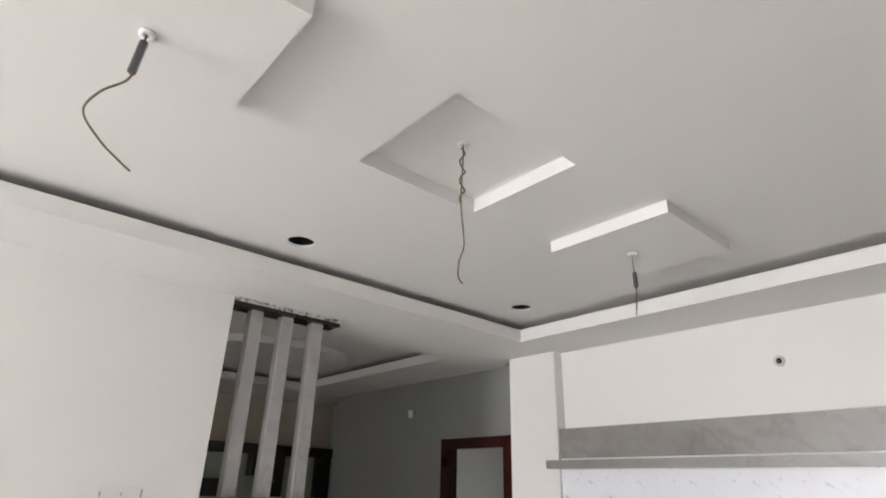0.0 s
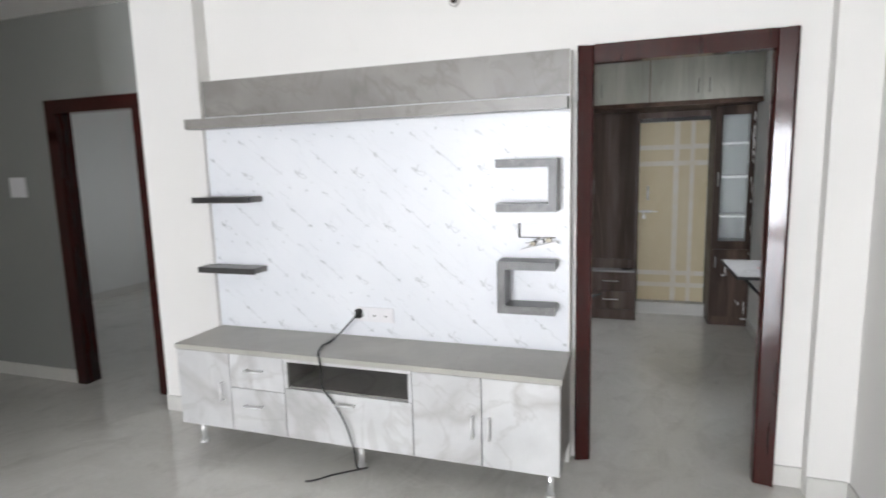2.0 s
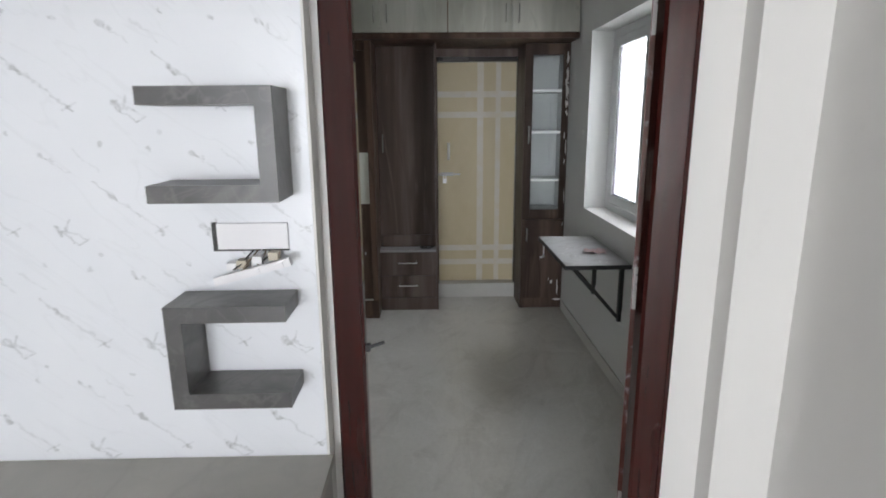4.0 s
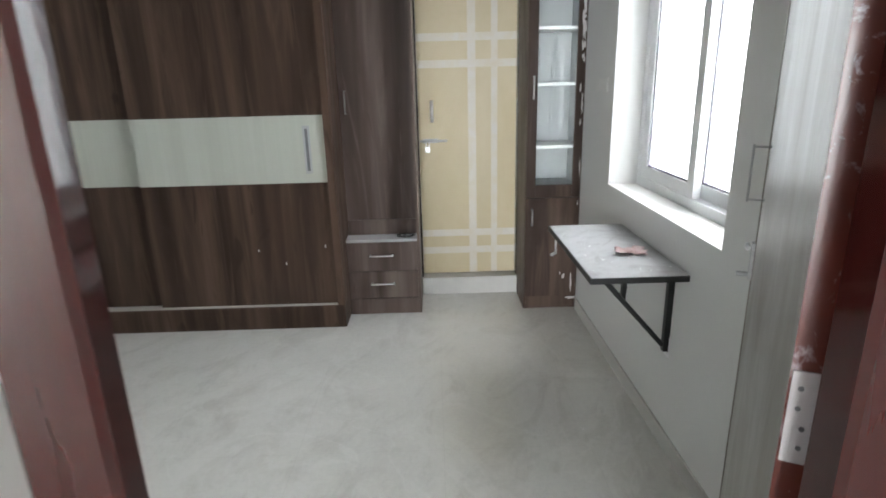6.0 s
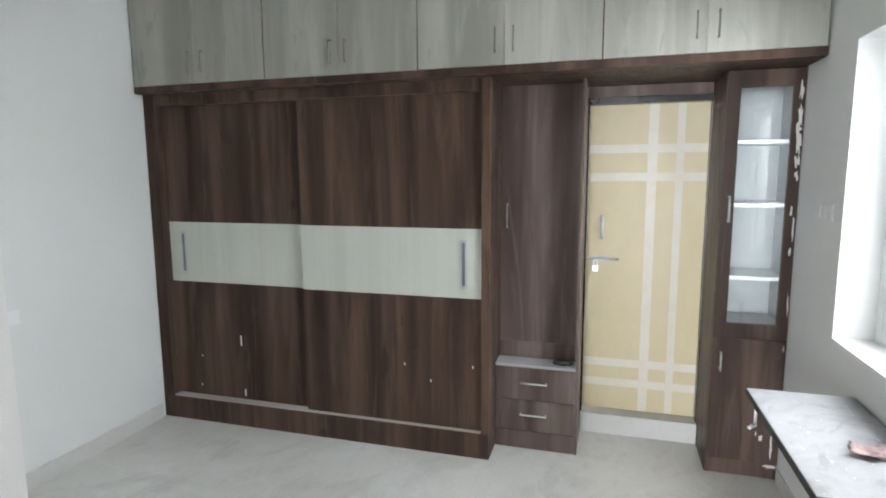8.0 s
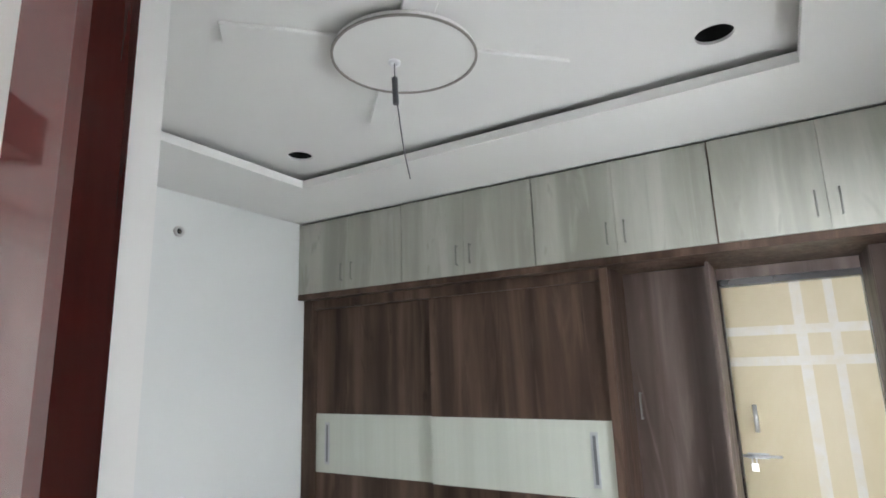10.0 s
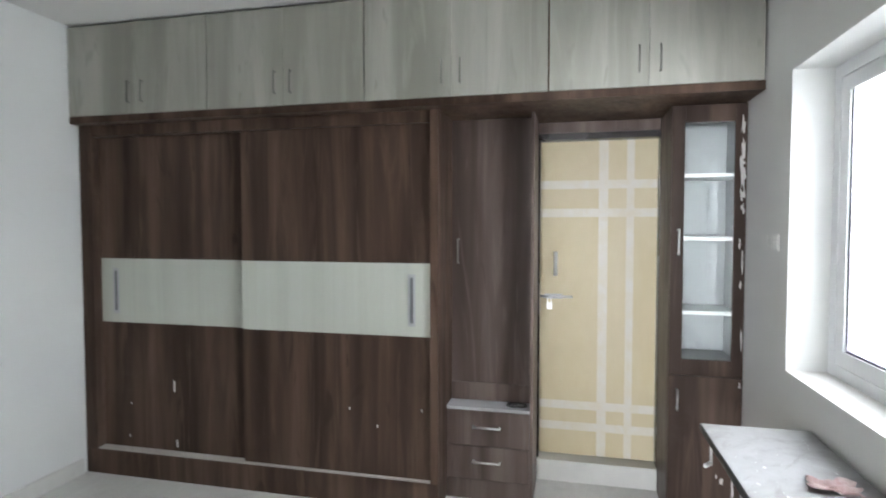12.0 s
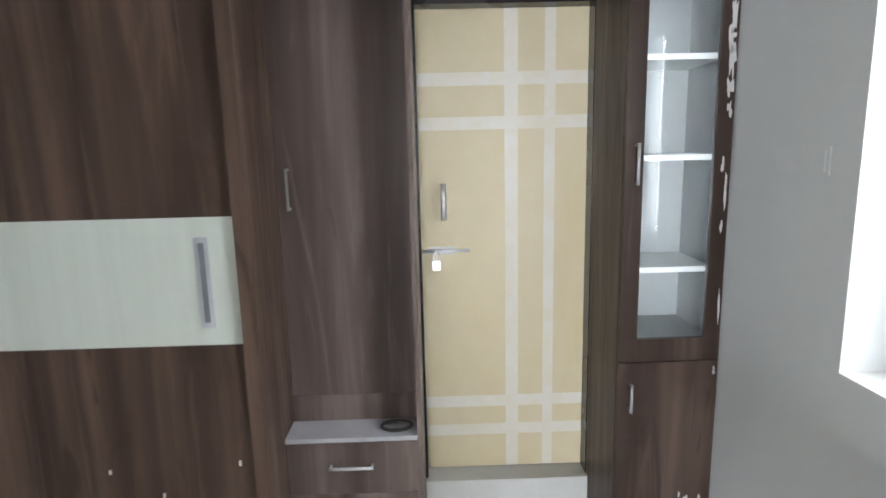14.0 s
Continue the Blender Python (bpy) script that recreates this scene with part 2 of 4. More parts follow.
def dirty_top(name):
    """Pale laminate with cement and paint stains."""
    m, nt, b = nodes_of(name)
    v = coords(nt)
    col = mix(nt, tex_noise(nt, v, 7.0, 7, 0.7), (0.25, 0.245, 0.24), (0.45, 0.455, 0.465))
    blot = ramp(nt, tex_noise(nt, v, 3.4, 7, 0.68, 0.9), [(0.50, (0, 0, 0)), (0.68, (1, 1, 1))])
    col = mix(nt, mix(nt, 0.62, (0, 0, 0), blot), col, (0.16, 0.145, 0.13))
    scrape = ramp(nt, tex_noise(nt, coords(nt, (3, 9, 1), (0, 0, 35)), 1.0, 6, 0.75, 1.5), [(0.56, (0, 0, 0)), (0.66, (0.6, 0.6, 0.6))])
    col = mix(nt, scrape, col, (0.22, 0.21, 0.195))
    fleck = ramp(nt, tex_noise(nt, v, 38.0, 3, 0.7), [(0.68, (0, 0, 0)), (0.72, (1, 1, 1))])
    col = mix(nt, fleck, col, (0.82, 0.82, 0.82))
    nt.links.new(col, b.inputs["Base Color"])
    b.inputs["Roughness"].default_value = 0.45
    return m


def smeared(name, under, over, low, high, size, stretch=(1, 1, 1), rough=0.4):
    """One colour showing in random patches through another."""
    m, nt, b = nodes_of(name)
    f = ramp(nt, tex_noise(nt, coords(nt, stretch), size, 6, 0.65, 0.8), [(low, (0, 0, 0)), (high, (1, 1, 1))])
    fine = tex_noise(nt, coords(nt), size * 5, 5, 0.6)
    col = mix(nt, f, under, over)
    col = mix(nt, mix(nt, 0.25, (0, 0, 0), fine), col, tuple(c * 0.75 for c in under))
    nt.links.new(col, b.inputs["Base Color"])
    b.inputs["Roughness"].default_value = rough
    bump(nt, b, f, 0.25, 0.0008)
    return m


def emitting(name, color, strength):
    m, nt, b = nodes_of(name)
    b.inputs["Base Color"].default_value = (*color, 1)
    b.inputs["Emission Color"].default_value, b.inputs["Emission Strength"].default_value = (*color, 1), strength
    return m


def clear_glass(name, rough=0.0, tint=(0.96, 0.98, 0.97)):
    m, nt, b = nodes_of(name)
    b.inputs["Base Color"].default_value = (*tint, 1)
    b.inputs["Transmission Weight"].default_value, b.inputs["Roughness"].default_value, b.inputs["IOR"].default_value = 1.0, rough, 1.45
    return m


WALL = paint("wall_paint_white", (0.80, 0.785, 0.76))
ROOM = paint("bedroom_paint_white", (0.74, 0.745, 0.73))
GREY = paint("wall_paint_grey", (0.265, 0.27, 0.257))
CREAM = paint("wall_paint_cream", (0.62, 0.54, 0.46))
CEIL = paint("ceiling_paint", (0.80, 0.785, 0.765), 0.7, 0.03, 0.06)
# dark tone that paints shade into the ceiling coves and disc
SHADE = plain("ceiling_painted_shade", (0.30, 0.27, 0.25), 0.8)
FLOOR = floor_tiles("floor_tiles")
SKIRT = plain("skirting_tile", (0.62, 0.61, 0.58), 0.35, uneven=0.12)
WALNUT = wood("walnut_laminate", (0.043, 0.0265, 0.0195), (0.087, 0.0555, 0.0415), (0.155, 0.103, 0.076), 0.42, 6.0, sheen=0.13)
# greyer walnut, lightened further to paint in the window's sheen
WALNUT_GREY = wood("greyed_walnut_sheen", (0.082, 0.059, 0.0505), (0.152, 0.114, 0.100), (0.225, 0.176, 0.154), 0.40, 6.0, sheen=0.14)
WALNUT_MID = wood("mid_walnut_laminate", (0.038, 0.0245, 0.019), (0.077, 0.052, 0.041), (0.135, 0.094, 0.075), 0.40, 6.0, sheen=0.14)
ASH = wood("pale_ash_laminate", (0.29, 0.288, 0.245), (0.39, 0.386, 0.338), (0.48, 0.475, 0.425), 0.38, 5.0)
PALE = wood("pale_gloss_laminate", (0.57, 0.59, 0.525), (0.60, 0.62, 0.55), (0.625, 0.645, 0.58), 0.17, 12.0)
ENAMEL = enamel("maroon_enamel", (0.022, 0.0040, 0.0036), (0.050, 0.0082, 0.0068))
PRIMER = smeared("red_oxide_primer", (0.095, 0.018, 0.012), (0.40, 0.33, 0.36), 0.57, 0.66, 17.0, (1, 1, 0.8), 0.28)
LIPPING = smeared("brown_door_lipping", (0.17, 0.145, 0.115), (0.34, 0.31, 0.27), 0.45, 0.70, 9.0, (1, 1, 0.3), 0.45)
ALU = plain("grey_aluminium", (0.52, 0.53, 0.54), 0.38, 0.5, 0.15)
WALLPLATE = plain("cream_plate_plastic", (0.76, 0.745, 0.735), 0.45, uneven=0.06)
CHIPPED = smeared("chipped_white_edging", (0.12, 0.10, 0.09), (0.68, 0.66, 0.63), 0.44, 0.52, 22.0, (1, 1, 1), 0.5)
LEDGE = plain("grey_white_laminate", (0.44, 0.43, 0.44), 0.42, uneven=0.25, scale=12.0)
PLATE = plain("wall_white_plastic", (0.735, 0.735, 0.715), 0.4, uneven=0.05)
BLACKWOOD = enamel("dark_brown_enamel", (0.010, 0.006, 0.006), (0.022, 0.014, 0.013), 0.25)
MARBLE = marble("grey_marble_laminate", (0.71, 0.71, 0.71), (0.50, 0.50, 0.50), (0.36, 0.345, 0.33), 0.042, 0.22, 1.8)
MARBLE_DARK = marble("brown_grey_marble_laminate", (0.33, 0.315, 0.295), (0.225, 0.212, 0.20), (0.17, 0.16, 0.15), 0.03, 0.3, 2.4)
MARBLE_SHELF = marble("dark_grey_marble_laminate", (0.20, 0.19, 0.18), (0.11, 0.104, 0.10), (0.05, 0.05, 0.05), 0.05, 0.35, 5.0)
MARBLE_EDGE = marble("near_black_edge_band", (0.05, 0.048, 0.047), (0.03, 0.029, 0.028), (0.09, 0.09, 0.09), 0.04, 0.35, 6.0)
MARBLE_BLOCK = smeared("taupe_marble_laminate", (0.085, 0.077, 0.076), (0.225, 0.205, 0.200), 0.34, 0.72, 1.0, (4, 4, 10), 0.36)
SLAT = marble("pale_grey_slat_laminate", (0.39, 0.38, 0.375), (0.31, 0.30, 0.295), (0.27, 0.26, 0.26), 0.03, 0.35, 4.0)
MARBLE_TOP = marble("beige_grey_top_laminate", (0.47, 0.455, 0.41), (0.37, 0.36, 0.325), (0.37, 0.355, 0.32), 0.03, 0.34, 3.0)
MARBLE_FACE = marble("mid_grey_edge_laminate", (0.105, 0.10, 0.10), (0.05, 0.048, 0.048), (0.15, 0.145, 0.14), 0.03, 0.35, 7.0)
FLECK = flecked_marble("white_flecked_laminate")
DOORSKIN = smeared("cream_door_skin", (0.60, 0.505, 0.310), (0.65, 0.565, 0.385), 0.35, 0.70, 2.2, (1, 1, 0.6), 0.42)
DOORBAND = smeared("white_door_band", (0.68, 0.61, 0.475), (0.70, 0.665, 0.61), 0.30, 0.62, 9.0, (1, 1, 1), 0.42)
# pale patches paint mottled reflections on the leaf, besides its grey stains
LEAFSKIN = smeared("grey_door_laminate", (0.23, 0.215, 0.185), (0.50, 0.50, 0.48), 0.34, 0.66, 1.0, (4.5, 4.5, 1.6), 0.30)
CHROME = plain("satin_chrome", (0.86, 0.86, 0.86), 0.32, 0.75, 0.06)
DARKMETAL = plain("dull_steel", (0.16, 0.16, 0.17), 0.35, 1.0)
BLACKSTEEL = plain("black_steel", (0.018, 0.018, 0.018), 0.45)
PALE_ALU = plain("pale_aluminium", (0.50, 0.47, 0.44), 0.6, 0.1, 0.2)
# handle chrome toned down in colour where handles catch little light
DIMSTEEL = plain("dimmed_chrome", (0.26, 0.26, 0.235), 0.36, 0.6, 0.15)
SATIN = plain("half_dimmed_chrome", (0.55, 0.55, 0.54), 0.36, 0.7, 0.12)
# dark tone standing for the shade in the wardrobe pulls' recess
SLOT = plain("pull_recess_shade", (0.20, 0.205, 0.22), 0.4, 0.3)
HINGE = plain("painted_hinge_steel", (0.52, 0.49, 0.50), 0.5, 0.3, 0.3)
# white lining in a grey that carries the cabinet's inner shade
INNER = plain("dimmed_white_lining", (0.345, 0.36, 0.363), 0.4, uneven=0.06)
WHITE = plain("white_laminate", (0.74, 0.75, 0.74), 0.4, uneven=0.06)
UPVC = plain("white_upvc", (0.82, 0.83, 0.84), 0.36, uneven=0.03)
PLASTIC = plain("white_plastic", (0.81, 0.80, 0.82), 0.35, uneven=0.04)
CABLE = plain("black_cable", (0.020, 0.019, 0.018), 0.5)
BROWNCABLE = plain("brown_cable", (0.16, 0.12, 0.08), 0.6)
COPPER = plain("dull_brass_terminal", (0.40, 0.36, 0.29), 0.45, 0.4)
# near-black colour that paints the shade inside holes and gaps
VOID = plain("near_black_shade", (0.006, 0.006, 0.006), 0.9)
TOP = dirty_top("stained_laminate")
STEP = plain("pale_threshold_stone", (0.60, 0.59, 0.56), 0.4, uneven=0.15, scale=9.0)
PINK = smeared("pink_paper", (0.45, 0.30, 0.29), (0.52, 0.42, 0.40), 0.40, 0.62, 26.0, (1, 1, 1), 0.7)
PALEGREEN = plain("pale_green_panel", (0.44, 0.48, 0.41), 0.4, uneven=0.1, scale=3.0)
RUBBER = plain("dark_gasket", (0.10, 0.09, 0.12), 0.6)
GLASS = clear_glass("clear_glass")
OUTSIDE = emitting("hazy_daylight", (1.0, 1.0, 1.0), 3.2)
PUTTY = plain("white_putty_smear", (0.62, 0.60, 0.58), 0.7)

# ---- building blocks ----
ORIGIN = {}


def box(bm, x0, x1, y0, y1, z0, z1):
    vs = [bm.verts.new((x, y, z)) for x in (x0, x1) for y in (y0, y1) for z in (z0, z1)]
    for f in ((0, 1, 3, 2), (4, 6, 7, 5), (0, 4, 5, 1), (2, 3, 7, 6), (0, 2, 6, 4), (1, 5, 7, 3)):
        bm.faces.new([vs[i] for i in f])
    return vs


def boxes(*sizes):
    bm = bmesh.new()
    for s in sizes:
        box(bm, *s)
    return bm


def rounded(bm, width=0.003, segments=2):
    """Eases the sharp edges."""
    bmesh.ops.bevel(bm, geom=[e for e in bm.edges if e.calc_face_angle(0) > 0.6], offset=width, segments=segments, affect="EDGES", profile=0.5)
    return bm


def rod(bm, a, b, r, sides=12):
    """A round bar from a to b."""
    a, b = Vector(a), Vector(b)
    m = Matrix.Translation((a + b) / 2) @ (b - a).to_track_quat("Z", "Y").to_matrix().to_4x4()
    bmesh.ops.create_cone(bm, cap_ends=True, segments=sides, radius1=r, radius2=r, depth=(b - a).length, matrix=m)
    return bm


def ring(bm, centre, axis, r_out, r_in, depth, sides=28):
    """A flat ring or collar with a hole in it."""
    q = Vector(axis).to_track_quat("Z", "Y").to_matrix().to_4x4()
    m = Matrix.Translation(centre) @ q
    loops = []
    for r, h in ((r_in, 0), (r_out, 0), (r_out, depth), (r_in, depth)):
        loops.append([bm.verts.new(m @ Vector((r * math.cos(i * math.tau / sides), r * math.sin(i * math.tau / sides), h))) for i in range(sides)])
    for k in range(4):
        p, q2 = loops[k], loops[(k + 1) % 4]
        for i in range(sides):
            bm.faces.new((p[i], p[(i + 1) % sides], q2[(i + 1) % sides], q2[i]))
    return bm


def tube(bm, pts, r, sides=8):
    """A bent cable through some points, smoothed."""
    pts = [Vector(p) for p in pts]
    fine = []
    for i in range(len(pts) - 1):
        p0, p1, p2, p3 = pts[max(0, i - 1)], pts[i], pts[i + 1], pts[min(len(pts) - 1, i + 2)]
        for k in range(6):
            t = k / 6
            fine.append(0.5 * (2 * p1 + (p2 - p0) * t + (2 * p0 - 5 * p1 + 4 * p2 - p3) * t * t + (3 * p1 - p0 - 3 * p2 + p3) * t**3))
    fine.append(pts[-1])
    last, side = None, Vector((0.31, 0.83, 0.47))
    for i, p in enumerate(fine):
        way = (fine[min(i + 1, len(fine) - 1)] - fine[max(i - 1, 0)]).normalized()
        u = side - way * side.dot(way)
        u.normalize()
        side, w = u, way.cross(u)
        loop = [bm.verts.new(p + r * (math.cos(a) * u + math.sin(a) * w)) for a in (j * math.tau / sides for j in range(sides))]
        if last:
            for j in range(sides):
                bm.faces.new((last[j], last[(j + 1) % sides], loop[(j + 1) % sides], loop[j]))
        else:
            bm.faces.new(loop[::-1])
        last = loop
    bm.faces.new(last)
    return bm


def mesh_object(name, bm, material, smooth=False):
    """One mesh object with its origin in the middle of it."""
    bmesh.ops.recalc_face_normals(bm, faces=bm.faces)
    lo = Vector([min(v.co[i] for v in bm.verts) for i in range(3)])
    hi = Vector([max(v.co[i] for v in bm.verts) for i in range(3)])
    mid = (lo + hi) / 2
    bmesh.ops.translate(bm, vec=-mid, verts=bm.verts)
    me = bpy.data.meshes.new(name)
    bm.to_mesh(me)
    bm.free()
    me.materials.append(material)
    if smooth:
        for p in me.polygons:
            p.use_smooth = len(p.vertices) == 4
    ob = new(name, me)
    ob.location = mid
    ORIGIN[ob] = mid
    return ob


def part(name, bm, material, parent, label="", smooth=False):
    ob = mesh_object(name, bm, material, smooth)
    ob.parent = parent
    ob.location = ORIGIN[ob] - ORIGIN[parent]
    return tagged(ob, label)


def thing(name, at, label, category, group="", kind=""):
    ob = new(name)
    ob.empty_display_size = 0.1
    ob.location = at
    ORIGIN[ob] = Vector(at)
    return tagged(ob, label, category, group, kind)


def single(name, bm, material, label, category, group="", smooth=False):
    return tagged(mesh_object(name, bm, material, smooth), label, category, group)


def setting(name, bm, material, label="", category=""):
    return tagged(mesh_object(name, bm, material), label, category, "", "structure")


# ---- the rooms ----
FX = 3.90          # living side of the television wall
BX = 4.02          # bedroom side of it
RY = -0.30         # living right wall
LY = 3.62          # living left wall
BR, BL, BE = -0.39, 3.25, 7.16   # bedroom: right wall, left wall, end wall
H = 2.70           # living soffit
HB = 2.62          # bedroom soffit
TOPZ = 3.0

setting("floor", boxes((-7.12, 8.2, -0.8, 7.8, -0.12, 0.0)), FLOOR, "pale grey vitrified floor tiles, dusty", "floor")

# television wall with the bedroom door's opening
setting("wall_television", boxes((FX, BX, 0.9305, 3.60, 0, TOPZ), (FX, BX, -0.0045, 0.9305, 2.1285, TOPZ), (FX, BX, -0.75, -0.0045, 0, TOPZ)), WALL, "cream white painted wall behind the television unit", "wall")
setting("column", boxes((3.80, FX - 0.001, 3.13, 3.60, 0, H)), WALL, "white plastered corner column", "column")
setting("column_corner", boxes((3.82, FX - 0.001, RY, -0.128, 0, H)), WALL, "white plastered pilaster beside the bedroom door", "column")
setting("wall_right", boxes((-7.12, 3.899, -0.45, RY, 0, TOPZ)), WALL, "plain white painted wall", "wall")
# unseen wall, openings added for the lamps, set far back for even light
setting("wall_back", boxes((-7.12, -7.0, RY, 1.2, 0, TOPZ), (-7.12, -7.0, 3.5, 4.7, 0, TOPZ), (-7.12, -7.0, 6.1, 7.3, 0, TOPZ), (-7.12, -7.0, 4.7, 6.1, 0, 0.5), (-7.12, -7.0, 4.7, 6.1, 2.3, TOPZ), (-7.12, -7.0, 1.2, 3.5, 2.3, TOPZ), (-7.12, -7.0, 1.2, 3.5, 0, 0.1)), WALL, "plain unseen white wall with assumed daylight openings", "wall")
setting("wall_left", boxes((-7.0, 1.40, LY, 3.76, 0, TOPZ)), WALL, "plain white painted wall ending at the slatted partition", "wall")
# dining side
setting("wall_grey", boxes((4.0, 4.12, 4.668, 6.68, 0, TOPZ), (4.0, 4.12, 3.765, 4.668, 2.112, TOPZ), (4.0, 4.12, 3.60, 3.765, 0, TOPZ)), GREY, "grey painted dining wall", "wall")
setting("wall_alcove", boxes((4.1205, 4.42, 6.60, 6.68, 0, TOPZ), (4.4205, 4.5, 6.60, 7.499, 0, TOPZ)), GREY, "grey painted return of the alcove", "wall")
setting("wall_dining_end", boxes((-7.12, 4.5, 7.5, 7.65, 0, TOPZ)), CREAM, "cream painted wall at the end of the dining space", "wall")
# back room beyond the second door
setting("wall_back_room_end", boxes((4.5, 8.2, 7.1, 7.25, 0, TOPZ)), ROOM, "plain off-white wall of the back room", "wall")
# unseen wall, its opening added for the back room lamp
setting("wall_back_room_side", boxes((8.0, 8.15, 3.4, 7.1, 0, 0.9), (8.0, 8.15, 3.4, 7.1, 2.1, TOPZ), (8.0, 8.15, 3.4, 4.4, 0.9, 2.1), (8.0, 8.15, 5.6, 7.1, 0.9, 2.1)), ROOM, "plain unseen off-white wall with an added opening", "wall")
# bedroom
setting("wall_bedroom_left", boxes((BX, 8.0, BL, 3.40, 0, TOPZ)), ROOM, "plain off-white bedroom wall", "wall")
WX0, WX1, WZ0, WZ1 = 5.05, 6.23, 0.91, 2.065
setting("wall_window", boxes((BX, WX0, -0.70, BR, 0, TOPZ), (WX1, 7.3, -0.70, BR, 0, TOPZ), (WX0, WX1, -0.70, BR, 0, WZ0), (WX0, WX1, -0.70, BR, WZ1, TOPZ)), ROOM, "off-white bedroom wall with a deep window reveal", "wall")
setting("wall_bedroom_end", boxes((BE, 7.3, 0.64, BL, 0, TOPZ), (BE, 7.3, -0.085, 0.64, 2.005, TOPZ), (BE, 7.3, BR, -0.085, 0, TOPZ)), ROOM, "off-white end wall behind the wardrobes", "wall")
setting("wall_bathroom", boxes((7.5, 7.6, -0.7, 3.4, 0, TOPZ)), ROOM, "plain wall beyond the bathroom door", "wall")

# unseen slab added over everything, near-black so ceiling holes stay dark
setting("ceiling_slab", boxes((-7.12, 8.2, -0.8, 7.8, TOPZ, 3.15)), VOID, "unseen near-black slab closing the space above the plaster ceilings", "ceiling")


def tray_ceiling(name, x0, x1, y0, y1, tx0, tx1, ty0, ty1, low, lip, high, holes=(), extra=(), cove=0.16, label=""):
    """A plaster ceiling: a low border, a lip round the raised middle, and a cove behind the lip."""
    bm = boxes((x0, tx0, y0, y1, low, low + 0.012), (tx1, x1, y0, y1, low, low + 0.012), (tx0, tx1, y0, ty0, low, low + 0.012), (tx0, tx1, ty1, y1, low, low + 0.012))
    e = 0.02
    for s in ((tx0 - e, tx0, ty0 - e, ty1 + e), (tx1, tx1 + e, ty0 - e, ty1 + e), (tx0, tx1, ty0 - e, ty0), (tx0, tx1, ty1, ty1 + e)):
        box(bm, *s, low + 0.0125, lip)
    setting(name + "_border", bm, CEIL, label, "ceiling")
    # cove walls coloured dark to deepen the shadow line above the lip
    c = cove
    setting(name + "_cove", boxes((tx0 - c - e, tx0 - c, ty0 - c, ty1 + c, low + 0.013, high), (tx1 + c, tx1 + c + e, ty0 - c, ty1 + c, low + 0.013, high), (tx0 - c, tx1 + c, ty0 - c - e, ty0 - c, low + 0.013, high), (tx0 - c, tx1 + c, ty1 + c, ty1 + c + e, low + 0.013, high)), SHADE, "cove behind the ceiling lip, shade put into its colour", "ceiling")
    bm = bmesh.new()
    outline = [[(tx0 - c, ty0 - c), (tx1 + c, ty0 - c), (tx1 + c, ty1 + c), (tx0 - c, ty1 + c)]]
    outline += [[(x + r * math.cos(i * math.tau / 24), y + r * math.sin(i * math.tau / 24)) for i in range(24)] for x, y, r in holes]
    outline += [[(a, p), (b, p), (b, q), (a, q)] for a, b, p, q in extra]
    for loop in outline:
        vs = [bm.verts.new((x, y, high)) for x, y in loop]
        for i in range(len(vs)):
            bm.edges.new((vs[i], vs[(i + 1) % len(vs)]))
    bmesh.ops.triangle_fill(bm, use_beauty=True, use_dissolve=False, edges=bm.edges[:])
    up = bmesh.ops.extrude_face_region(bm, geom=bm.faces[:])["geom"]
    bmesh.ops.translate(bm, vec=(0, 0, 0.012), verts=[g for g in up if isinstance(g, bmesh.types.BMVert)])
    for a, b, p, q in extra:
        box(bm, a - 0.02, b + 0.02, p - 0.02, q + 0.02, high + 0.066, high + 0.08)
        for s in ((a - 0.02, a, p - 0.02, q + 0.02), (b, b + 0.02, p - 0.02, q + 0.02), (a, b, p - 0.02, p), (a, b, q, q + 0.02)):
            box(bm, *s, high + 0.0125, high + 0.0655)
    for x, y, r in holes:
        setting("downlight_cutout", rod(ring(bmesh.new(), (x, y, high + 0.0125), (0, 0, 1), r + 0.01, r, 0.08), (x, y, high + 0.111), (x, y, high + 0.115), r + 0.01, 28), VOID, "downlight cutout, coloured near-black for its shade", "ceiling")
    return setting(name, bm, CEIL, label, "ceiling")


HZ = 2.845
tray_ceiling("ceiling_living", -7.0, FX, RY, 3.76, -6.5, 3.39, 0.10, 3.11, H, 2.79, HZ, ((1.44, 2.92, 0.07), (3.11, 2.855, 0.07), (3.0, 0.53, 0.07)), ((1.22, 1.85, 1.47, 2.04),), label="white plaster tray ceiling of the living room")
tray_ceiling("ceiling_dining", -7.0, 4.0, 3.76, 7.5, 0.2, 3.40, 3.98, 6.50, H, 2.78, 2.83, label="white plaster tray ceiling of the dining space")
tray_ceiling("ceiling_bedroom", BX, BE, BR, BL, 4.55, 5.925, 0.15, 2.625, HB, 2.665, 2.70, ((5.70, 2.42, 0.065), (5.70, 0.40, 0.065)), label="white plaster tray ceiling of the bedroom")
setting("ceiling_alcove", boxes((4.0005, 4.42, 6.68, 7.5, H, H + 0.012)), CEIL, "plain plaster soffit over the alcove", "ceiling")
setting("ceiling_back_room", boxes((4.12, 8.0, 3.40, 7.1, 2.8, 2.83)), CEIL, "plain white ceiling of the back room", "ceiling")
for x0, x1, y0, y1 in ((0.10, 0.692, 1.45, 2.03), (2.36, 2.95, 1.37, 2.0)):
    setting("ceiling_panel", rounded(boxes((x0, x1, y0, y1, 2.785, HZ - 0.0005)), 0.002, 1), CEIL, "square dropped plaster panel", "ceiling")
bm = bmesh.new()
arc = [(2.50 + 0.75 * math.cos(a), 5.45 + 0.62 * math.sin(a)) for a in (radians(200 + 10 * i) for i in range(15))]
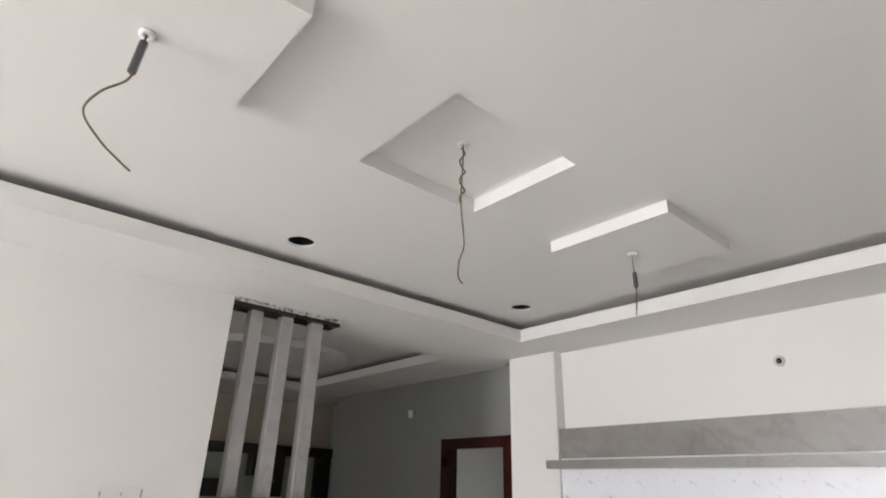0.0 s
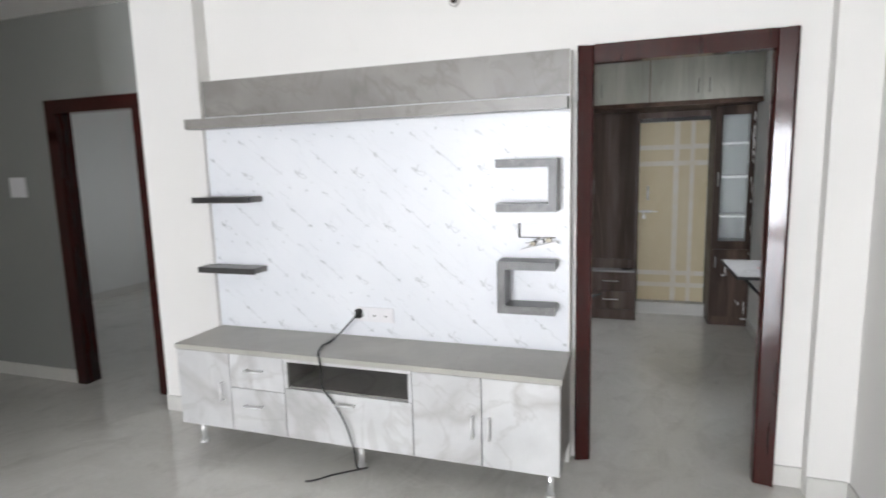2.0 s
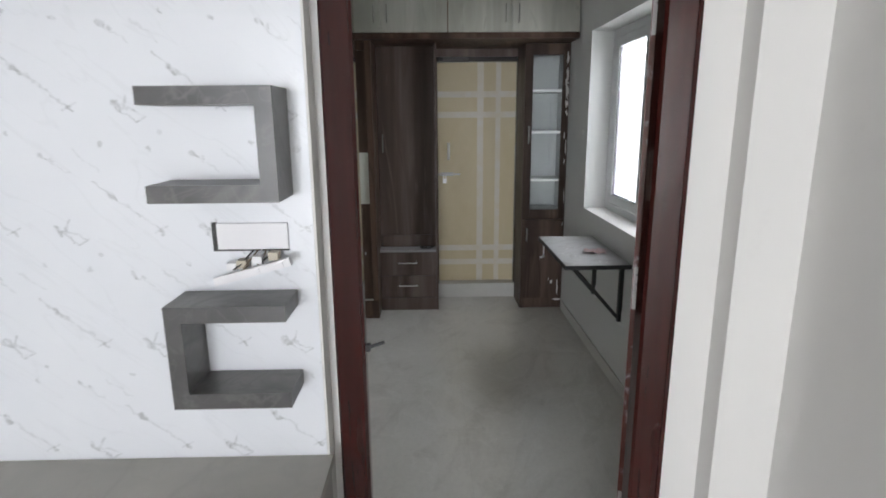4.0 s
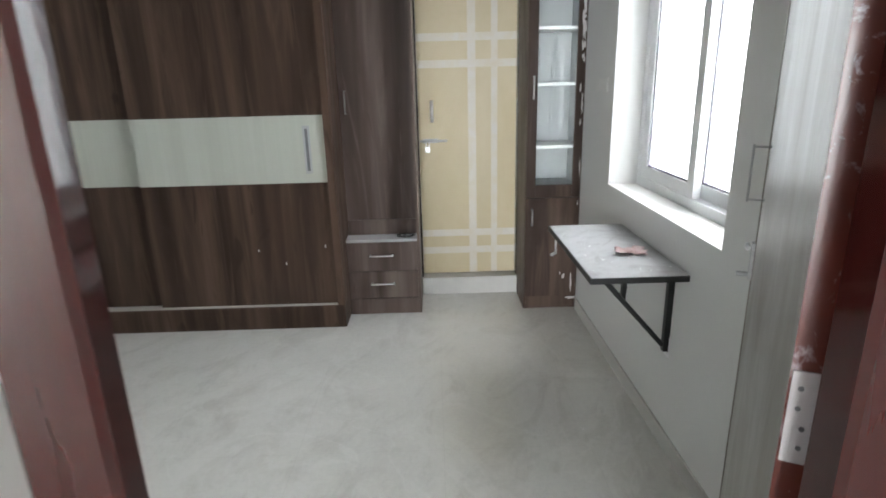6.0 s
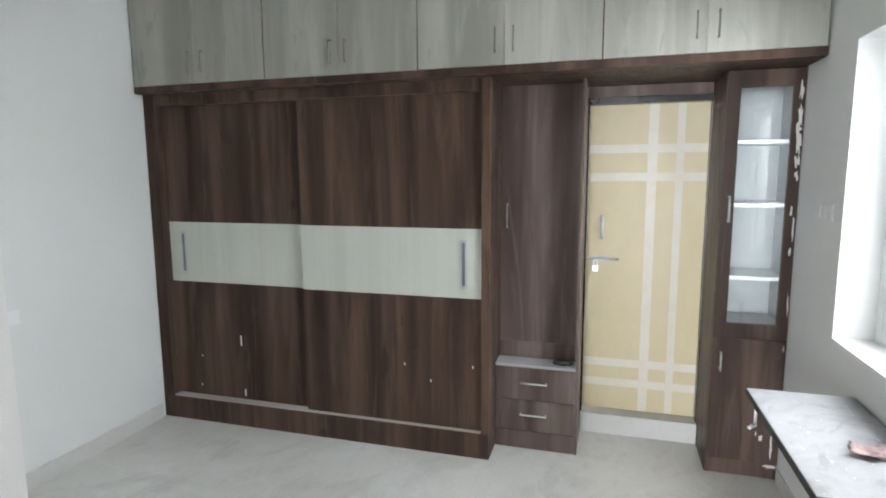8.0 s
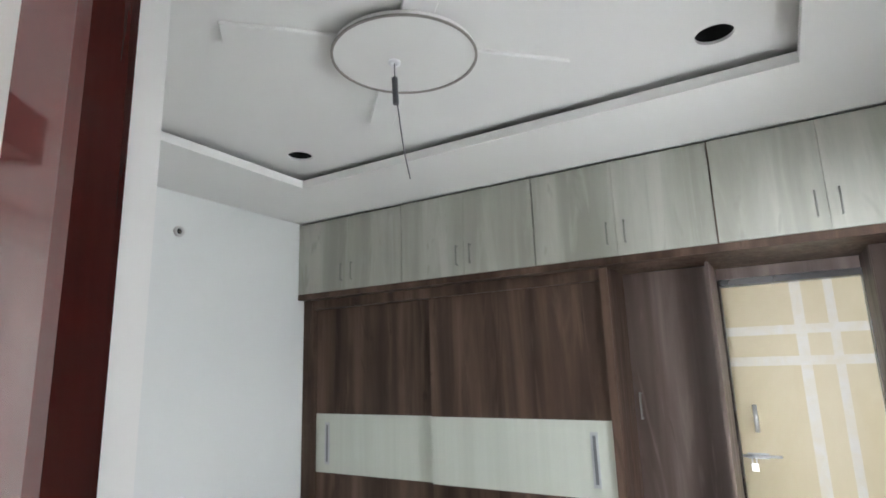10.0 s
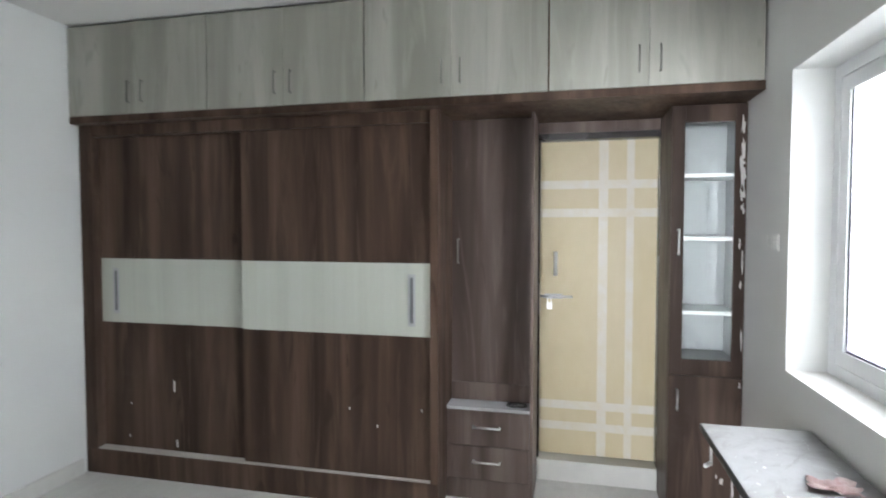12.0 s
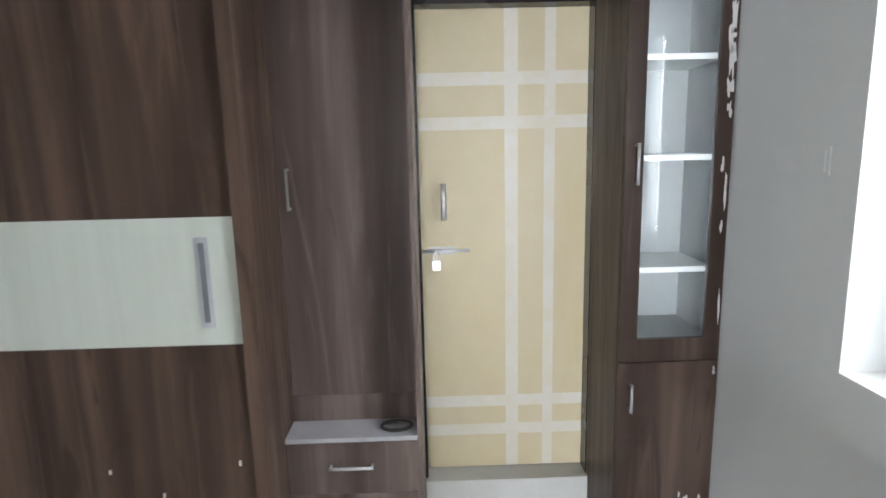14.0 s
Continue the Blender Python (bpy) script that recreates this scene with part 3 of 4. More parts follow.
for (ax, ay), (bx, by) in zip(arc, arc[1:]):
    quad = [bm.verts.new(p) for p in ((ax, ay, 2.77), (bx, by, 2.77), (bx, by + 0.12, 2.77), (ax, ay + 0.12, 2.77))]
    low = [bm.verts.new(v.co + Vector((0, 0, 0.0595))) for v in quad]
    bm.faces.new(quad)
    bm.faces.new(low[::-1])
    for i in range(4):
        bm.faces.new((quad[i], low[i], low[(i + 1) % 4], quad[(i + 1) % 4]))
setting("ceiling_curve", bm, CEIL, "curved dropped plaster band", "ceiling")

setting("ceiling_disc", rod(bmesh.new(), (5.16, 1.36, 2.664), (5.16, 1.36, 2.68), 0.255, 48), CEIL, "round dropped plaster disc", "ceiling")
# ring and collar put the disc's shadow into a dark colour
setting("ceiling_disc_joint", ring(bmesh.new(), (5.16, 1.36, 2.6585), (0, 0, 1), 0.261, 0.252, 0.0052, 48), SHADE, "dark ring painted as the shadow line round the plaster disc", "ceiling")
setting("ceiling_disc_collar", rod(bmesh.new(), (5.16, 1.36, 2.6805), (5.16, 1.36, 2.6995), 0.225, 40), SHADE, "collar above the disc, coloured dark as its shade", "ceiling")
# four bands added by symmetry, giving shape to what reads as shadow lines
for turn in (45, 135, 225, 315):
    bm = boxes((0.23, 0.62, -0.055, 0.055, 2.684, 2.6995))
    bmesh.ops.transform(bm, matrix=pose(5.16, 1.36, 0, 0, 0, turn), verts=bm.verts)
    setting("ceiling_arm", rounded(bm, 0.003, 1), CEIL, "slim added plaster band in place of a shadow line", "ceiling")

# skirting tiles
for s in ((-7.0, 1.40, 3.608, LY - 0.0005, 0, 0.10), (3.788, 3.7995, 3.13, 3.60, 0, 0.10), (3.80, 4.0, 3.6005, 3.612, 0, 0.10), (3.988, 3.9995, 4.672, 6.68, 0, 0.10), (3.888, 3.8995, -0.127, -0.005, 0, 0.10), (3.808, 3.8195, -0.288, -0.128, 0, 0.10), (-7.0, 3.807, -0.2995, -0.288, 0, 0.10)):
    setting("baseboard", rounded(boxes(s), 0.002, 1), SKIRT, "pale skirting tile", "baseboard")
for s in ((BX, 6.55, BL - 0.012, BL - 0.0005, 0, 0.09), (BX, 6.75, BR + 0.0005, BR + 0.010, 0, 0.075), (4.13, 7.99, 7.088, 7.0995, 0, 0.10)):
    setting("baseboard", rounded(boxes(s), 0.002, 1), SKIRT, "pale skirting tile", "baseboard")


def door_frame(name, x0, x1, y0, y1, top, face, material, label, rebate=0.006, share=0.7):
    """A timber frame with a rebate, standing on the floor."""
    fr = thing(name, ((x0 + x1) / 2, (y0 + y1) / 2, 0), label, "door frame", "", "structure")
    back = x0 + (x1 - x0) * share
    part("jamb", rounded(boxes((x0, back, y0, y0 + face, 0, top), (back, x1, y0, y0 + face - rebate - (0.012 if rebate > 0.01 else 0), 0, top)), 0.004), material, fr)
    part("jamb", rounded(boxes((x0, back, y1 - face, y1, 0, top), (back, x1, y1 - face + rebate, y1, 0, top)), 0.004), material, fr)
    part("head", rounded(boxes((x0, back, y0 + face, y1 - face, top - face, top), (back, x1, y0 + face, y1 - face, top - face + rebate, top)), 0.004), material, fr)
    return fr


def moulded(profile, z0, z1):
    """An upright length of timber with the given outline in plan."""
    bm = bmesh.new()
    low, up = ([bm.verts.new((x, y, z)) for x, y in profile] for z in (z0, z1))
    bm.faces.new(low), bm.faces.new(up[::-1])
    for i in range(len(profile)):
        bm.faces.new((low[i], up[i], up[(i + 1) % len(profile)], low[(i + 1) % len(profile)]))
    return rounded(bm, 0.003, 2)


door1 = thing("door_1_frame", (3.91, 0.458, 0), "glossy dark maroon painted bedroom door frame", "door frame", "", "structure")
# front faces slanted to turn the window's reflection away from the camera
part("jamb", moulded(((3.869, 0.930), (3.864, 0.923), (3.886, 0.861), (3.895, 0.852), (3.934, 0.852), (3.934, 0.885), (3.958, 0.885), (3.958, 0.930)), 0, 2.128), ENAMEL, door1)
part("jamb", moulded(((3.870, -0.004), (3.866, 0.004), (3.878, 0.073), (3.886, 0.081), (3.934, 0.081), (3.934, 0.036), (3.958, 0.036), (3.958, -0.004)), 0, 2.128), ENAMEL, door1)
part("head", rounded(boxes((3.868, 3.934, 0.0815, 0.8515, 2.043, 2.128), (3.9345, 3.958, 0.0365, 0.8845, 2.076, 2.128)), 0.004), ENAMEL, door1)
part("beading", rounded(boxes((3.861, 3.8652, -0.004, 0.007, 0, 2.125)), 0.002), ENAMEL, door1)
part("tower_bolt", rod(boxes((3.905, 3.925, 0.840, 0.8515, 0.88, 0.90)), (3.915, 0.845, 0.89), (3.915, 0.80, 0.905), 0.005), BLACKSTEEL, door1, "small black metal catch")
door2 = door_frame("door_2_frame", 3.982, 4.11, 3.767, 4.666, 2.11, 0.095, ENAMEL, "glossy dark maroon painted door frame in the grey wall")

# bedroom door leaf, swung open towards the window wall
leaf = thing("door_1", (4.0, 0.085, 0), "open grey laminate door leaf with red oxide edge", "door", "", "structure")
LM = pose(4.0, 0.071, 0, 0, 0, math.degrees(math.atan2(-0.348, 0.69)))


def swung(bm):
    bmesh.ops.transform(bm, matrix=LM, verts=bm.verts)
    return bm


panel = part("leaf", swung(rounded(boxes((0.002, 0.758, -0.035, 0.0, 0.012, 2.045)), 0.002, 1)), LEAFSKIN, leaf)
part("hinge_edge", swung(boxes((-0.002, 0.0018, -0.0345, -0.0005, 0.012, 2.045))), PRIMER, leaf, "red oxide painted edge")
part("lipping", swung(boxes((0.734, 0.7575, 0.0003, 0.0016, 0.013, 2.044))), LIPPING, leaf, "brown edge strip of the leaf")
for z in (0.28, 1.03, 1.80):
    hinge = part("hinge", swung(rounded(boxes((-0.005, -0.0022, -0.032, -0.003, z - 0.065, z + 0.065)), 0.001, 1)), HINGE, leaf, "steel butt hinge")
    for k in (-0.042, -0.014, 0.014, 0.042):
        part("screw", swung(rod(bmesh.new(), (-0.0062, -0.018 + 0.004 * (1 if k > 0 else -1), z + k), (-0.0051, -0.018 + 0.004 * (1 if k > 0 else -1), z + k), 0.0035, 8)), DARKMETAL, hinge)
part("pull_handle", swung(rod(rod(rod(bmesh.new(), (0.69, 0.0, 1.17), (0.69, 0.035, 1.17), 0.0026), (0.69, 0.0, 1.29), (0.69, 0.035, 1.29), 0.0026), (0.69, 0.035, 1.165), (0.69, 0.035, 1.295), 0.0026)), ALU, leaf, "thin steel pull handle", True)
part("latch_bolt", swung(rod(rod(boxes((0.728, 0.756, 0.0018, 0.009, 0.965, 1.055)), (0.745, 0.016, 1.04), (0.775, 0.016, 1.04), 0.006), (0.74, 0.01, 0.975), (0.74, 0.035, 0.975), 0.006)), ALU, leaf, "steel latch with a projecting bolt")

# ---- living room: television unit ----
tv = thing("wall_panel", (3.89, 2.05, 0.61), "white flecked marble laminate panel with grey marble top band", "wall panel")
part("box", boxes((3.828, 3.8995, 0.955, 3.129, 0.0, 2.106)), WALL, tv, "cream painted edge of the built-out panel")
part("panel", boxes((3.825, 3.8278, 0.961, 3.129, 0.6095, 1.90)), FLECK, tv, "white laminate with grey flecks")
part("top_band", rounded(boxes((3.822, 3.8278, 0.961, 3.129, 1.9005, 2.11)), 0.001, 1), MARBLE_DARK, tv, "brown-grey marble laminate band")
ledge = thing("wall_shelf", (3.80, 2.08, 1.826), "long grey marble laminate shelf across the panel", "shelf")
part("board", boxes((3.7405, 3.8245, 0.963, 3.129, 1.828, 1.882), (3.7405, 3.7985, 3.129, 3.188, 1.828, 1.882)), MARBLE_DARK, ledge)
part("front_edge", rounded(boxes((3.722, 3.740, 0.963, 3.19, 1.826, 1.884)), 0.0015, 1), MARBLE_DARK, ledge)
for z in (1.392, 0.972):
    fs = thing("wall_shelf", (3.79, 2.92, z), "short dark grey floating shelf against the column", "shelf", "short floating shelves")
    part("board", boxes((3.7065, 3.8245, 2.756, 3.129, z + 0.001, z + 0.033), (3.7065, 3.7985, 3.129, 3.154, z + 0.001, z + 0.033)), MARBLE_SHELF, fs)
    part("front_edge", rounded(boxes((3.69, 3.706, 2.755, 3.155, z, z + 0.034)), 0.0015, 1), MARBLE_EDGE, fs, "near-black edge band")


def c_shelf(y_open, y_back, z0, z1, label):
    """A C-shaped wall shelf of three mitred boards."""
    t = 0.04
    s = 1 if y_back > y_open else -1
    sh = thing("c_shaped_shelf", (3.88, (y_open + y_back) / 2, z0), label, "shelf", "c-shaped shelves")
    x0, x1 = 3.6925, 3.8245
    for nm, outer, inner in (("top_board", z1, z1 - t), ("bottom_board", z0, z0 + t)):
        bm = bmesh.new()
        prof = [(y_open, outer), (y_back, outer), (y_back - s * t, inner), (y_open, inner)]
        a, b = ([bm.verts.new((x, y, z)) for y, z in prof] for x in (x0, x1))
        bm.faces.new(a), bm.faces.new(b[::-1])
        for i in range(4):
            bm.faces.new((a[i], b[i], b[(i + 1) % 4], a[(i + 1) % 4]))
        part(nm, bm, MARBLE_SHELF, sh)
    bm = bmesh.new()
    prof = [(y_back, z0 + 0.0006), (y_back, z1 - 0.0006), (y_back - s * t, z1 - t - 0.0006), (y_back - s * t, z0 + t + 0.0006)]
    a, b = ([bm.verts.new((x, y, z)) for y, z in prof] for x in (x0, x1))
    bm.faces.new(a), bm.faces.new(b[::-1])
    for i in range(4):
        bm.faces.new((a[i], b[i], b[(i + 1) % 4], a[(i + 1) % 4]))
    part("back_board", bm, MARBLE_SHELF, sh)
    ya, yb = sorted((y_back - s * t, y_back))
    yc, yd = sorted((y_open, y_back - s * t))
    part("front_edge", boxes((3.690, 3.6922, yc, yd, z1 - t, z1), (3.690, 3.6922, yc, yd, z0, z0 + t), (3.690, 3.6922, ya, yb, z0, z1)), MARBLE_FACE, sh, "mid grey edge band")
    return sh


c_shelf(1.302, 1.006, 1.340, 1.596, "dark grey marble laminate shelf shaped like a reversed C")
c_shelf(1.012, 1.300, 0.829, 1.093, "dark grey marble laminate shelf shaped like a C")

# low cabinet under the panel
X = 3.435
cab = thing("television_cabinet", (3.66, 2.04, 0.0), "low grey marble laminate television cabinet on steel legs", "cabinet")
part("countertop", rounded(boxes((X - 0.006, 3.8245, 0.945, 3.129, 0.581, 0.609)), 0.002), MARBLE_TOP, cab, "brown-grey laminate top")
for y0, y1 in ((0.953, 0.975), (3.105, 3.127)):
    part("side_panel", boxes((X + 0.019, 3.827, y0, y1, 0.13, 0.5805)), MARBLE_DARK, cab, "grey laminate side")
part("bottom_board", boxes((X + 0.019, 3.827, 0.9755, 3.1045, 0.13, 0.15)), MARBLE_DARK, cab)
for y0, y1 in ((1.675, 1.693), (2.395, 2.413)):
    part("divider", boxes((X + 0.019, 3.827, y0, y1, 0.1505, 0.5805)), MARBLE_DARK, cab)
part("niche_shelf", boxes((X + 0.019, 3.805, 1.6935, 2.3945, 0.405, 0.421)), MARBLE_DARK, cab)
part("back_panel", boxes((3.806, 3.823, 1.6935, 2.3945, 0.4215, 0.5805)), MARBLE_SHELF, cab)


def front(y0, y1, z0, z1, label=""):
    return part("door" if z1 - z0 > 0.3 else "drawer_front", rounded(boxes((X, X + 0.018, y0 + 0.0025, y1 - 0.0025, z0 + 0.002, z1 - 0.002)), 0.0015, 1), MARBLE, cab, label)


def bar_handle(parent, x, a, b, out=0.028, r=0.0055, material=CHROME, grip=None):
    """A D-shaped bar handle between two feet a and b (y, z) on a face at x, standing out to -x."""
    bm = bmesh.new()
    (ya, za), (yb, zb) = a, b
    rod(bm, (x, ya, za), (x - out, ya, za), r * 0.9)
    rod(bm, (x, yb, zb), (x - out, yb, zb), r * 0.9)
    d = Vector((0, yb - ya, zb - za)).normalized() * r
    rod(bm, Vector((x - out, ya, za)) - d, Vector((x - out, yb, zb)) + d, r)
    return part("handle", bm, material, parent, "chrome bar handle", True)


d = front(2.765, 3.127, 0.132, 0.579)
bar_handle(d, X, (2.815, 0.31), (2.815, 0.41))
d = front(2.413, 2.765, 0.385, 0.579)
bar_handle(d, X, (2.545, 0.497), (2.645, 0.497))
d = front(2.413, 2.765, 0.132, 0.385)
bar_handle(d, X, (2.560, 0.293), (2.660, 0.293))
d = front(1.676, 2.413, 0.132, 0.415)
bar_handle(d, X, (1.995, 0.367), (2.095, 0.367))
d = front(1.323, 1.676, 0.132, 0.579)
bar_handle(d, X, (1.366, 0.285), (1.366, 0.385))
d = front(0.953, 1.323, 0.132, 0.579)
bar_handle(d, X, (1.284, 0.285), (1.284, 0.385))
part("niche_edge", rounded(boxes((X, X + 0.0185, 1.678, 1.696, 0.4155, 0.579), (X, X + 0.0185, 2.392, 2.411, 0.4155, 0.579), (X, X + 0.0185, 1.6965, 2.3915, 0.563, 0.579)), 0.001, 1), MARBLE, cab)
for y in (1.005, 2.0, 3.03):
    for x in (3.49, 3.78):
        leg = part("leg", rod(bmesh.new(), (x, y, 0.012), (x, y, 0.1295), 0.016, 16), CHROME, cab, "round steel leg", True)
        part("foot", rod(bmesh.new(), (x, y, 0.0), (x, y, 0.0118), 0.024, 16), CHROME, leg, "", True)


def wall_plate(name, x, y0, y1, z0, z1, label, modules=3, holes=True):
    """A modular switch and socket plate on a wall that faces -x."""
    sp = thing(name, (x, (y0 + y1) / 2, z0), label, "socket")
    part("plate", rounded(boxes((x - 0.010, x - 0.0005, y0, y1, z0, z1)), 0.003), PLASTIC, sp)
    w = (y1 - y0 - 0.02) / modules
    for i in range(modules):
        a = y0 + 0.01 + i * w
        mod = part("module", rounded(boxes((x - 0.0125, x - 0.0102, a + 0.002, a + w - 0.002, z0 + 0.012, z1 - 0.012)), 0.001, 1), PLASTIC, sp)
        if holes:
            m = (a + a + w) / 2
            part("pin_hole", boxes((x - 0.0131, x - 0.0126, m - 0.008, m - 0.003, (z0 + z1) / 2 - 0.008, (z0 + z1) / 2), (x - 0.0131, x - 0.0126, m + 0.003, m + 0.008, (z0 + z1) / 2 - 0.008, (z0 + z1) / 2)), VOID, mod)
    return sp


wall_plate("wall_socket", 3.825, 1.93, 2.164, 0.700, 0.782, "white modular socket plate above the television cabinet", 3)
plug = thing("power_cable", (3.80, 2.135, 0.75), "black power cable plugged in and hanging to the floor", "cable")
part("plug", rounded(boxes((3.778, 3.812, 2.122, 2.152, 0.726, 0.774)), 0.005), CABLE, plug, "black plug", True)
part("cord", tube(bmesh.new(), ((3.778, 2.137, 0.75), (3.75, 2.15, 0.73), (3.69, 2.24, 0.625), (3.60, 2.26, 0.616), (3.50, 2.23, 0.616), (3.424, 2.185, 0.610), (3.418, 2.17, 0.54), (3.415, 2.165, 0.45), (3.418, 2.10, 0.36), (3.40, 2.03, 0.26), (3.41, 2.0, 0.13), (3.42, 1.99, 0.03), (3.47, 1.96, 0.010), (3.44, 2.00, 0.008), (3.36, 2.10, 0.008), (3.29, 2.16, 0.009), (3.263, 2.205, 0.009)), 0.0048), CABLE, plug, "", True)

# open junction box with a loose module hanging out of it
jb = thing("open_junction_box", (3.82, 1.12, 1.20), "open junction box with loose wires and a hanging switch module", "socket")
part("plate", rounded(boxes((3.815, 3.8245, 1.025, 1.202, 1.204, 1.270)), 0.002), PLASTIC, jb, "white blank plate")
part("gap", boxes((3.821, 3.8246, 1.2025, 1.216, 1.204, 1.272), (3.821, 3.8246, 1.025, 1.216, 1.198, 1.2038)), CABLE, jb, "dark edge of the wall box")
tilt = pose(3.768, 1.105, 1.158, -15, 0, 0)
for nm, sizes in (("loose_module", ((-0.008, 0.008, -0.098, 0.098, -0.010, 0.010),)), ("rocker", ((-0.012, -0.0085, -0.080, -0.030, -0.007, 0.007), (-0.012, -0.0085, -0.020, 0.030, -0.007, 0.007)))):
    bm = rounded(boxes(*sizes), 0.002)
    bmesh.ops.transform(bm, matrix=tilt, verts=bm.verts)
    part(nm, bm, PLASTIC, jb, "loose white module frame")
for k, dy in enumerate((-0.055, -0.015, 0.025, 0.05)):
    part("terminal", rounded(boxes((3.782, 3.812, 1.100 + dy, 1.124 + dy, 1.168 - dy * 0.25, 1.188 - dy * 0.25)), 0.002), COPPER if k in (0, 2) else PLASTIC, jb, "terminal block")
for k in range(5):
    part("wire", tube(bmesh.new(), ((3.822, 1.075 + 0.010 * k, 1.200), (3.80, 1.07 + 0.013 * k, 1.192), (3.785, 1.085 + 0.012 * k, 1.176), (3.779, 1.06 + 0.024 * k, 1.160)), 0.0022, 6), (CABLE, BROWNCABLE, PLASTIC, BROWNCABLE, CABLE)[k], jb, "", True)


def wall_point(x, y, z, axis, label):
    """A round conduit outlet for a wall lamp."""
    w = thing("lamp_outlet", (x, y, z), label, "lamp outlet")
    part("collar", ring(bmesh.new(), (x, y, z), axis, 0.032, 0.017, 0.012), PUTTY, w, "rough white plaster collar", True)
    q = Vector(axis)
    part("conduit", rod(bmesh.new(), Vector((x, y, z)) + q * 0.001, Vector((x, y, z)) + q * 0.006, 0.0168, 18), VOID, w, "conduit mouth, near-black for its shade")
    part("wire_stub", tube(bmesh.new(), (Vector((x, y, z)) + q * 0.006, Vector((x, y + 0.004, z - 0.004)) + q * 0.02, Vector((x, y + 0.010, z - 0.012)) + q * 0.028), 0.003, 6), BROWNCABLE, w, "", True)
    return w


wall_point(3.899, 1.555, 2.415, (-1, 0, 0), "open lamp outlet high on the cream wall")
wall_point(5.57, BL - 0.001, 2.387, (0, -1, 0), "open lamp outlet high on the bedroom wall")
single("lamp_outlet", rounded(boxes((3.975, 3.9995, 5.13, 5.20, 2.345, 2.425)), 0.008, 3), PLASTIC, "white bulb holder on the grey wall", "lamp outlet", "", True)
sw = thing("switch_board", (4.0, 5.045, 1.44), "white square switch board on the grey wall", "switch")
part("plate", rounded(boxes((3.986, 3.9995, 4.965, 5.125, 1.425, 1.575)), 0.004), PLASTIC, sw)
for i in range(4):
    for j in range(2):
        part("rocker", rounded(boxes((3.982, 3.9858, 4.98 + 0.034 * i, 5.008 + 0.034 * i, 1.44 + 0.066 * j, 1.494 + 0.066 * j)), 0.002, 1), PLASTIC, sw)
# faint socket box on the left wall
lw = thing("wall_socket", (1.03, LY, 1.60), "white open socket plate on the white wall", "socket")
part("plate", rounded(boxes((0.925, 1.125, LY - 0.006, LY - 0.0005, 1.575, 1.645)), 0.002), WALLPLATE, lw)
for x0, x1, z0, z1 in ((0.932, 0.936, 1.595, 1.618), (1.113, 1.118, 1.592, 1.630), (1.0245, 1.0275, 1.598, 1.615)):
    part("slit", boxes((x0, x1, LY - 0.0068, LY - 0.0061, z0, z1)), DARKMETAL, lw)
for i in range(2):
    part("module", rounded(boxes((0.948 + 0.082 * i, 1.022 + 0.082 * i, LY - 0.0075, LY - 0.0062, 1.586, 1.634)), 0.001, 1), WALLPLATE, lw)

# ---- slatted partition ----
sl = thing("slatted_partition", (1.75, 3.69, 0), "grey marble laminate partition with white vertical slats", "partition")
part("top_rail", rounded(boxes((1.402, 2.13, 3.615, 3.765, 2.655, 2.6995)), 0.002, 1), BLACKWOOD, sl, "dark top rail")
part("rail_edge", boxes((1.402, 2.136, 3.607, 3.6145, 2.676, 2.6995)), CHIPPED, sl, "chipped white edging")
for x in (1.53, 1.732, 1.948):
    part("slat", rounded(boxes((x, x + 0.078, 3.655, 3.725, 1.6015, 2.6545)), 0.002, 1), SLAT, sl, "pale grey vertical slat")
part("block", rounded(boxes((1.402, 2.105, 3.60, 3.77, 0.675, 1.60)), 0.003), MARBLE_BLOCK, sl, "brown-grey marble laminate block")
for x in (1.47, 1.665, 1.855):
    part("short_slat", rounded(boxes((x, x + 0.105, 3.63, 3.75, 0.4805, 0.6745)), 0.002, 1), WHITE, sl, "short white slat")
part("base", rounded(boxes((1.402, 2.10, 3.58, 3.79, 0.0, 0.48)), 0.003), MARBLE_BLOCK, sl, "grey marble laminate base")

# ---- dining end: dark cabinet with pale door ----
dc = thing("dining_cabinet", (3.6, 7.4, 0), "dark framed cabinet with a pale green door against the end wall", "cabinet")
part("top_rail", rounded(boxes((1.2, 4.41, 7.36, 7.4995, 2.01, 2.13)), 0.003, 1), BLACKWOOD, dc)
part("stile", rounded(boxes((4.19, 4.40, 7.38, 7.4995, 0.0, 2.0095)), 0.003, 1), BLACKWOOD, dc)
part("door", rounded(boxes((2.6, 4.1895, 7.45, 7.4995, 0.06, 2.0095)), 0.002, 1), PALEGREEN, dc, "pale green panel")
part("hanging_box", rounded(boxes((3.27, 3.47, 7.30, 7.449, 1.76, 2.0095)), 0.002, 1), BLACKWOOD, dc)
part("hanging_box", rounded(boxes((3.52, 3.70, 7.30, 7.449, 1.52, 2.0095)), 0.002, 1), BLACKWOOD, dc)
part("low_box", rounded(boxes((2.2, 3.0, 7.25, 7.449, 1.40, 1.72)), 0.002, 1), BLACKWOOD, dc)
part("plinth", rounded(boxes((2.45, 4.02, 7.05, 7.449, 0.0, 0.14)), 0.003, 1), BLACKWOOD, dc)


